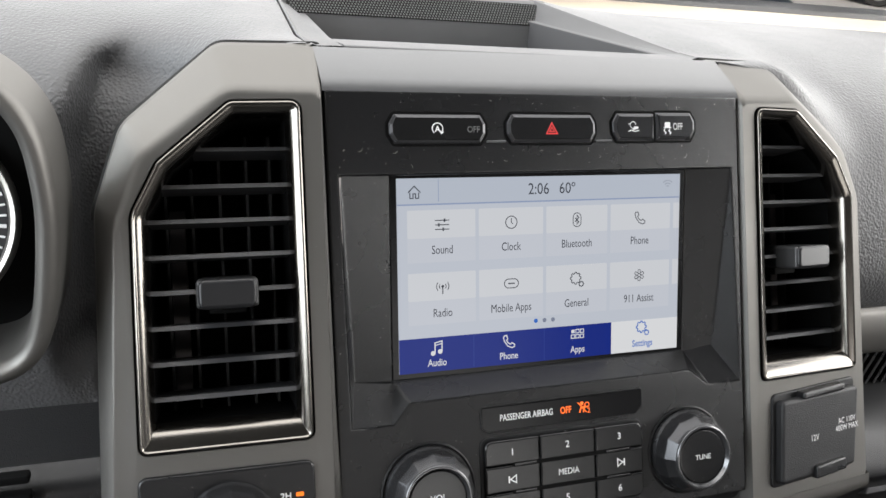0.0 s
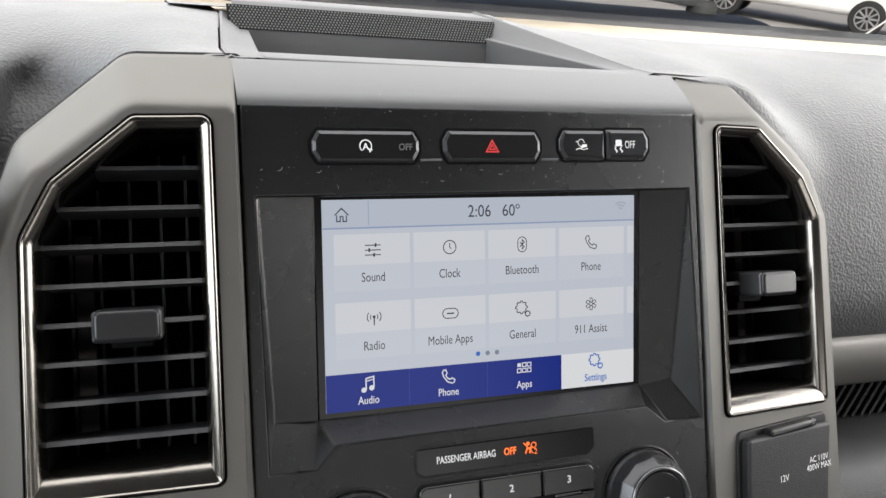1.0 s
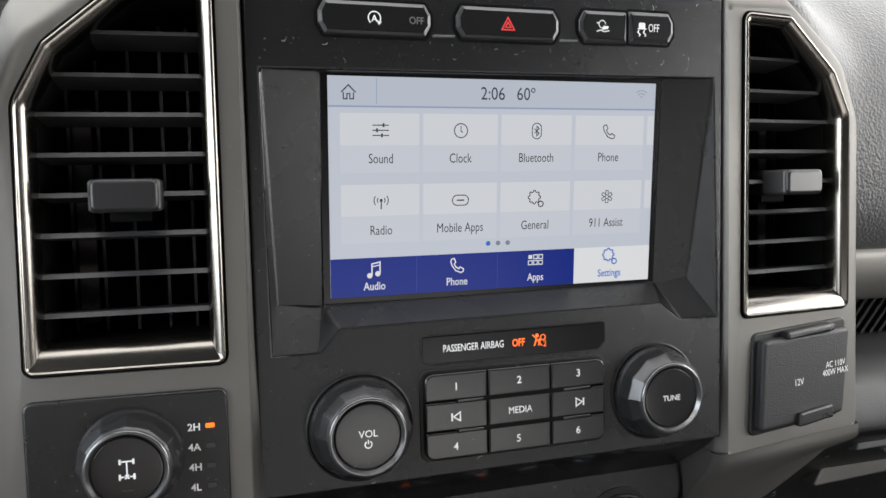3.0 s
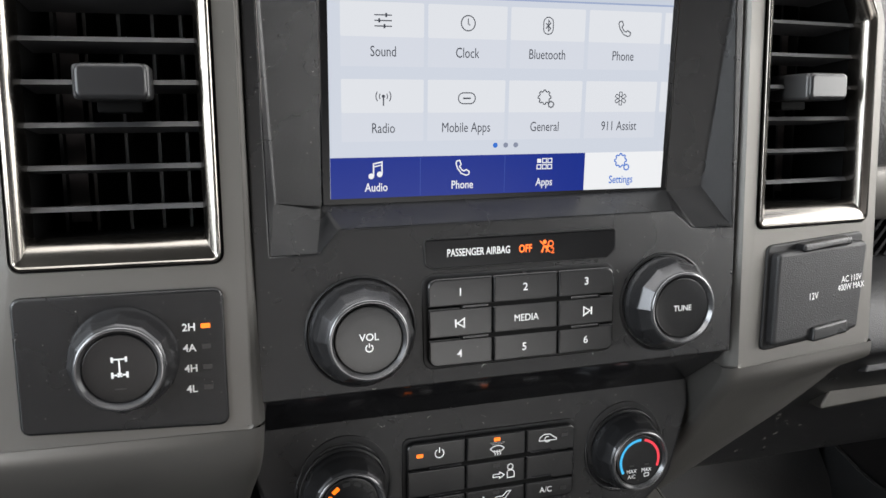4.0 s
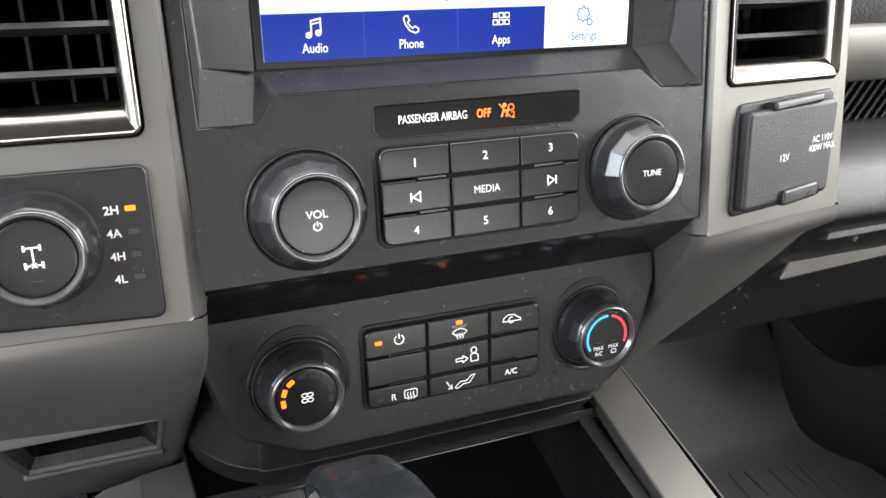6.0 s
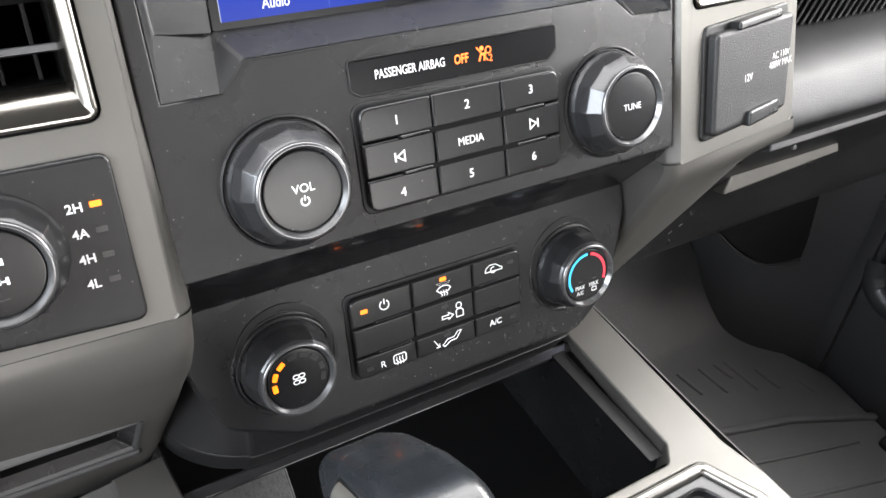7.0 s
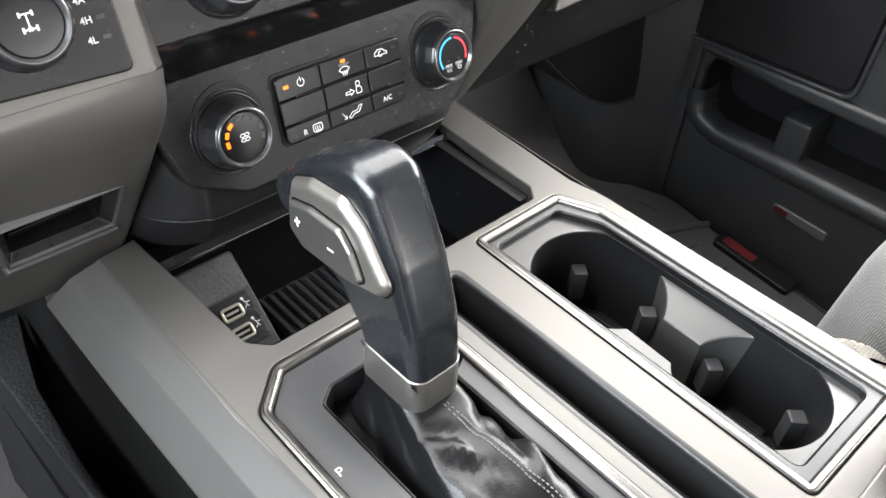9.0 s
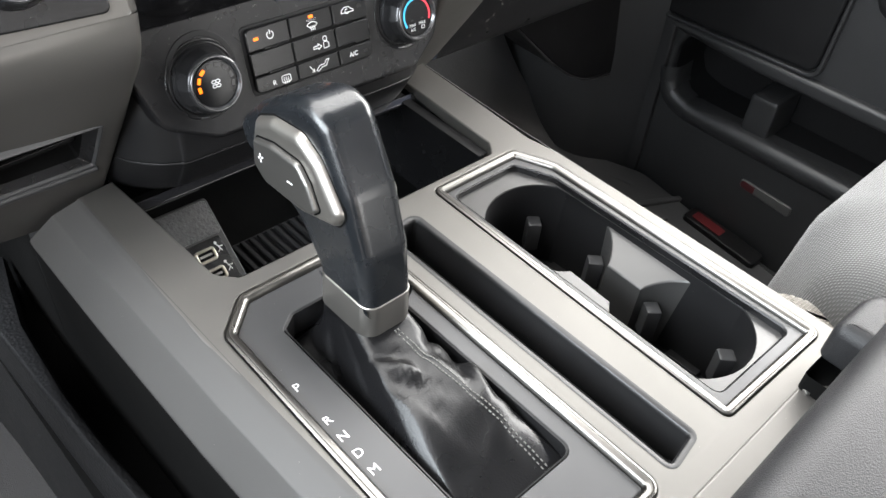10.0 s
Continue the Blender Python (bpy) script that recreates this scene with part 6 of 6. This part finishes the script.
PK = rounded([(-420, 300, 30), (70, 311, 40), (110, 322, 30), (124, 352, 24), (124, 388, 20), (110, 412, 12), (-6, 404, 20), (-420, 398, 30)], 20, 6)
PK = PK if area(PK) > 0 else PK[::-1]
part("panel", slab([rounded([(-900, 90, 10), (140, 90, 10), (148, 424, 10), (232, 440, 10), (240, 800, 10), (-900, 800, 10)], 20, 5), PK], -30, 0, 8, 4), DOOR, door, m=TURN_DOOR)
part("pocket", join(skin([[(x, y, w) for x, y in inset(PK, d)] for d, w in ((-1, -6), (2, -30), (6, -85))]), ([(x, y, -84) for x, y in PK], fill([PK]))), BLACK_DEEP, door, m=TURN_DOOR, angle=60)
LIPS = [(-460, 286), (20, 290), (80, 294), (112, 306), (128, 332), (131, 356)]
rings = []
for (x, y), up in zip(smooth_line(LIPS, 5), [(0, 1)] * 11 + [(-0.3, 0.95)] * 5 + [(-0.6, 0.8)] * 4 + [(-1, 0.2)] * 6):
    rings.append([(x + up[0] * d, y + up[1] * d, w) for d, w in ((-16, -6), (-12, 4), (-4, 11), (6, 14), (16, 11), (22, 4), (23, -10), (20, -40))])
part("pocket_lip", skin(rings, close=False), DOOR, door, "rounded pocket lip", m=TURN_DOOR, angle=70)
part("upper_ledge", slab([rounded([(-500, 402, 8), (-6, 408, 20), (130, 418, 12), (150, 432, 8), (-500, 432, 8)], 8, 4)], -6, 12, 8, 5), DOOR, door, "ledge above the pocket", m=TURN_DOOR)
part("speaker_grille", slab([rounded([(-91, 441, 16), (190, 437, 24), (210, 640, 20), (-96, 640, 20)], 20, 6)], -2, 8, 5, 5), BLACK_DEEP, door, "black speaker grille", m=TURN_DOOR)
part("grille_edge", slab([rounded([(-99, 433, 20), (198, 429, 28), (218, 648, 24), (-104, 648, 24)], 20, 6), rounded([(-93, 439, 17), (192, 435, 25), (212, 642, 20), (-98, 642, 20)], 20, 6)], -2, 10, 2.4, 4), DOOR, door, "raised edge of the grille", m=TURN_DOOR)
part("armrest", slab([rounded([(-900, 560), (-150, 560), (-110, 640), (-130, 700), (-900, 700)], 30, 6)], -5, 70, 25, 6), VINYL_BLACK, door, m=TURN_DOOR)
part("pocket_divider", box(806, -60, 306, 885, -14, 372, 8), DOOR, door)
lens = part("reflector", slab([rounded([(-140, 212, 5), (-50, 222, 5), (-50, 236, 5), (-140, 230, 5)], 5, 3)], -4, 4, 1.5), REFLECTOR, door, "clear door lamp lens", m=TURN_DOOR)
part("red_lens", slab([rounded([(-76, 219.5, 2), (-52, 222.5, 4), (-52, 235, 4), (-76, 233, 2)], 3, 3)], 3.4, 4.6, 0.5), RED_LENS, lens, "red end of the lens")
# trim before the door: a rounded kick panel, and the blower housing that hangs below the dash
kick = thing("kick_panel", CAR, "dark rounded kick panel before the door hinge", "kick panel")
PLAN = smooth_line([(676, 470), (690, 330), (706, 258), (728, 212), (752, 188), (780, 168), (802, 153), (814, 154), (850, 162)], 4)
# added dark strip: paints the door gap's shade, covers the door's bright edge
part("door_gap_strip", box(796, 132, 100, 808, 155, 432, 4), RUBBER, kick, "dark strip added over the shaded door gap")
part("panel", thick(skin([[(x + 0.10 * (z - 110) * max(0, (750 - x) / 60), y + 0.12 * (z - 110) * max(0, min(1, (800 - x) / 50)), z) for x, y in PLAN] for z in (100, 160, 220, 280, 340, 460, 620)], close=False), 4), DOOR, kick, angle=60)
HANG = smooth_line([(500, 470), (548, 428), (600, 384), (644, 353), (690, 331), (735, 322), (776, 318), (800, 330)], 4)
blower = thing("blower_housing", CAR, "black plastic blower housing below the dash", "dashboard trim")
part("shell", skin([[(x, y, z + dz) for x, z in HANG] for y, dz in ((300, 4), (212, 0), (205, 1.5), (202, 6), (204, 40), (214, 120), (230, 260))], close=False), BLACK_DEEP, blower, angle=60)
part("edge_bead", skin([[(x + 1.2 * math.cos(a), 203 + 1.8 * math.sin(a), z + 1.2 * math.cos(a)) for a in [math.pi * k / 4 for k in range(8)]] for x, z in HANG]), DOOR, blower, "thin moulded edge")
ddoor = thing("driver_door", CAR, "black plastic driver's door", "car door")
part("panel", slab([rect(-900, 90, 760, 800, 10)], -30, 0, 8), DOOR, ddoor, m=Matrix(((0, 0, 1, -0.835), (-1, 0, 0, 0), (0, 1, 0, 0), (0, 0, 0, 1))))

# passenger's seat
seat = thing("passenger_seat", Matrix(), "grey woven fabric passenger seat", "car seat")
SEAT = rounded([(262, -900, 40), (720, -900, 40), (720, -330, 120), (600, -285, 120), (370, -285, 90), (262, -345, 80)], 60, 8)
part("cushion", slab([SEAT], 330, 606, 70, 10), FABRIC, seat, "woven grey cushion", angle=80)
BAND = rounded([(181, -900, 20), (430, -900, 20), (332, -385, 40), (288, -306, 20), (250, -292, 40), (181, -345, 60)], 30, 6)
BAND = BAND if area(BAND) > 0 else BAND[::-1]
part("side_band", slab([BAND], 330, 549, 40, 8), FABRIC_TAN, seat, "lighter woven band", angle=80)
seam = [p for p in inset(BAND, 15)]
dashes = []
for (xa, ya), (xb, yb) in zip(seam, seam[1:] + seam[:1]):
    long = math.hypot(xb - xa, yb - ya)
    for q in range(int(long / 6) if long > 6 else (1 if long > 3 else 0)):
        f = (q + 0.5) / max(1, int(long / 6))
        for off in (0, 6):
            nx, ny = -(yb - ya) / long, (xb - xa) / long
            dashes.append(moved(box(-2.0, -0.5, -0.6, 2.0, 0.5, 0.5), pose(xa + (xb - xa) * f + nx * off, ya + (yb - ya) * f + ny * off, 540.0 + off * 0.55, 0, 0, math.degrees(math.atan2(yb - ya, xb - xa)))))
tagged(part("stitching", join(*dashes), THREAD_PALE, seat, "pale double stitching"), kind="stuff")
part("base", box(230, -880, 130, 690, -360, 330, 20), BLACK_DEEP, seat)

# shell: roof, pillars, windscreen, rear wall
roof = tagged(part("ceiling", box(-720, -1850, 1500, 720, -15, 1530, 6), HEADLINER), "pale grey headliner", "ceiling", kind="structure")
for s in (-1, 1):
    p = part("window_pillar", thick(([(s * 800, 880, 1030), (s * 860, 760, 1030), (s * 740, -10, 1500), (s * 690, -10, 1500)], [(0, 1, 2, 3)]), 30), HEADLINER)
    tagged(p, "pale trim of the windscreen pillar", "pillar", kind="structure")
    p = part("window_pillar", box(s * 800 - 30, -1000, 960, s * 800 + 30, -860, 1510, 10), TRIM_DARK)
    tagged(p, "dark trim of the door pillar", "pillar", kind="structure")
# unseen walls added to keep rear sky light off the lower dash
for s in (-1, 1):
    p = part("wall_side_blocker", box(s * 845 - 15, -1850, 100, s * 845 + 15, -1000, 1510, 6), TRIM_DARK)
    tagged(p, "unseen dark side wall added to block rear sky light", "wall", kind="structure")
p = part("wall_rear", slab([[(-860, 100), (860, 100), (720, 1510), (-720, 1510)], rect(-720, 740, 720, 1400, 60)], 0, 30), TRIM_DARK, m=pose(0, -1.85, 0, 90))
tagged(p, "cab rear wall with a window opening", "wall", kind="structure")
p = part("windscreen", thick(([(-1020, 840, 945), (1020, 840, 945), (790, -15, 1500), (-790, -15, 1500)], [(0, 1, 2, 3)]), 4), GLASS)
p.visible_shadow = False
tagged(p, "clear windscreen", "windscreen", kind="structure")

# outside: bonnet, wiper, ground, a parked white car
cowl = thing("wiper_cowl", Matrix(), "black wiper cowl under the windscreen", "cowl")
part("panel", thick(sheet(smooth_line([(780, 925), (850, 950), (960, 950), (1040, 930)], 4), -820, 820, 6), 8), BLACK_DEEP, cowl)
part("lip", box(-820, 1030, 920, 820, 1060, 940, 6), RUBBER, cowl)
wiper = thing("wiper", Matrix(), "black wiper arm lying on the cowl", "wiper")
part("arm", moved(box(-420, -8, -6, 0, 8, 6, 3), pose(760, 930, 965, 0, 3, 4)), TYRE, wiper)
part("pivot", moved(lathe([(26, -20), (26, 6), (20, 14), (0, 15)], 20), pose(740, 930, 958)), TYRE, wiper)
ground = tagged(part("ground", ([(-400, -400, -0.45), (400, -400, -0.45), (400, 400, -0.45), (-400, 400, -0.45)], [(0, 1, 2, 3)]), ASPHALT, scale=1.0), "pale worn asphalt of a car park", "ground", kind="structure")


def parked_car(m):
    ob = thing("parked_car", m, "white parked SUV on pale asphalt", "car", "parked cars")
    side_l = rounded([(-2.25, 0.35), (2.2, 0.35), (2.3, 0.75), (2.1, 1.05), (1.0, 1.15), (0.3, 1.62), (-1.6, 1.66), (-2.2, 1.15), (-2.3, 0.7)], 0.12, 4)
    V, F = slab([side_l], -0.9, 0.9, 0.12, 4, back=True, back_bev=0.12)
    part("body", ([(x, -z, y) for x, y, z in V], F), CAR_WHITE, ob, scale=1.0, angle=40)
    for a, b in (((-1.55, 1.18), (-0.5, 1.55)), ((-0.42, 1.18), (0.55, 1.5))):
        for s in (-1, 1):
            part("window", ([(a[0], s * 0.905, a[1]), (b[0] + 0.15, s * 0.905, a[1]), (b[0] - 0.1, s * 0.905, b[1]), (a[0] + 0.1, s * 0.905, b[1])], [(0, 1, 2, 3)]), DARK_GLASS, ob, scale=1.0)
    for x in (-1.4, 1.4):
        for s in (-1, 1):
            w = part("wheel", moved(lathe([(0.2, -0.11), (0.33, -0.11), (0.35, -0.08), (0.35, 0.08), (0.33, 0.11), (0.23, 0.115), (0.22, 0.09), (0.0, 0.09)], 32), pose(x, s * 0.84, 0.35, -90 * s)), TYRE, ob, scale=1.0)
            spokes = [moved(box(0.03, -0.018, 0.09, 0.22, 0.018, 0.12, 0.004), pose(0, 0, 0, 0, 0, 36 * k)) for k in range(10)]
            part("rim", moved(join(lathe([(0.235, 0.1), (0.235, 0.122), (0.21, 0.122), (0.21, 0.1)], 32), *spokes), pose(x, s * 0.84, 0.35, -90 * s)), ALLOY, w, scale=1.0)
    return ob


parked_car(pose(13.13, 14.39, -0.45, 0, 0, -46))
wall = thing("building", Matrix(), "low tan building across the car park", "building")
part("wall", box(-30000, 38000, -450, 60000, 39000, 3200, 50), TAN_WALL, wall)
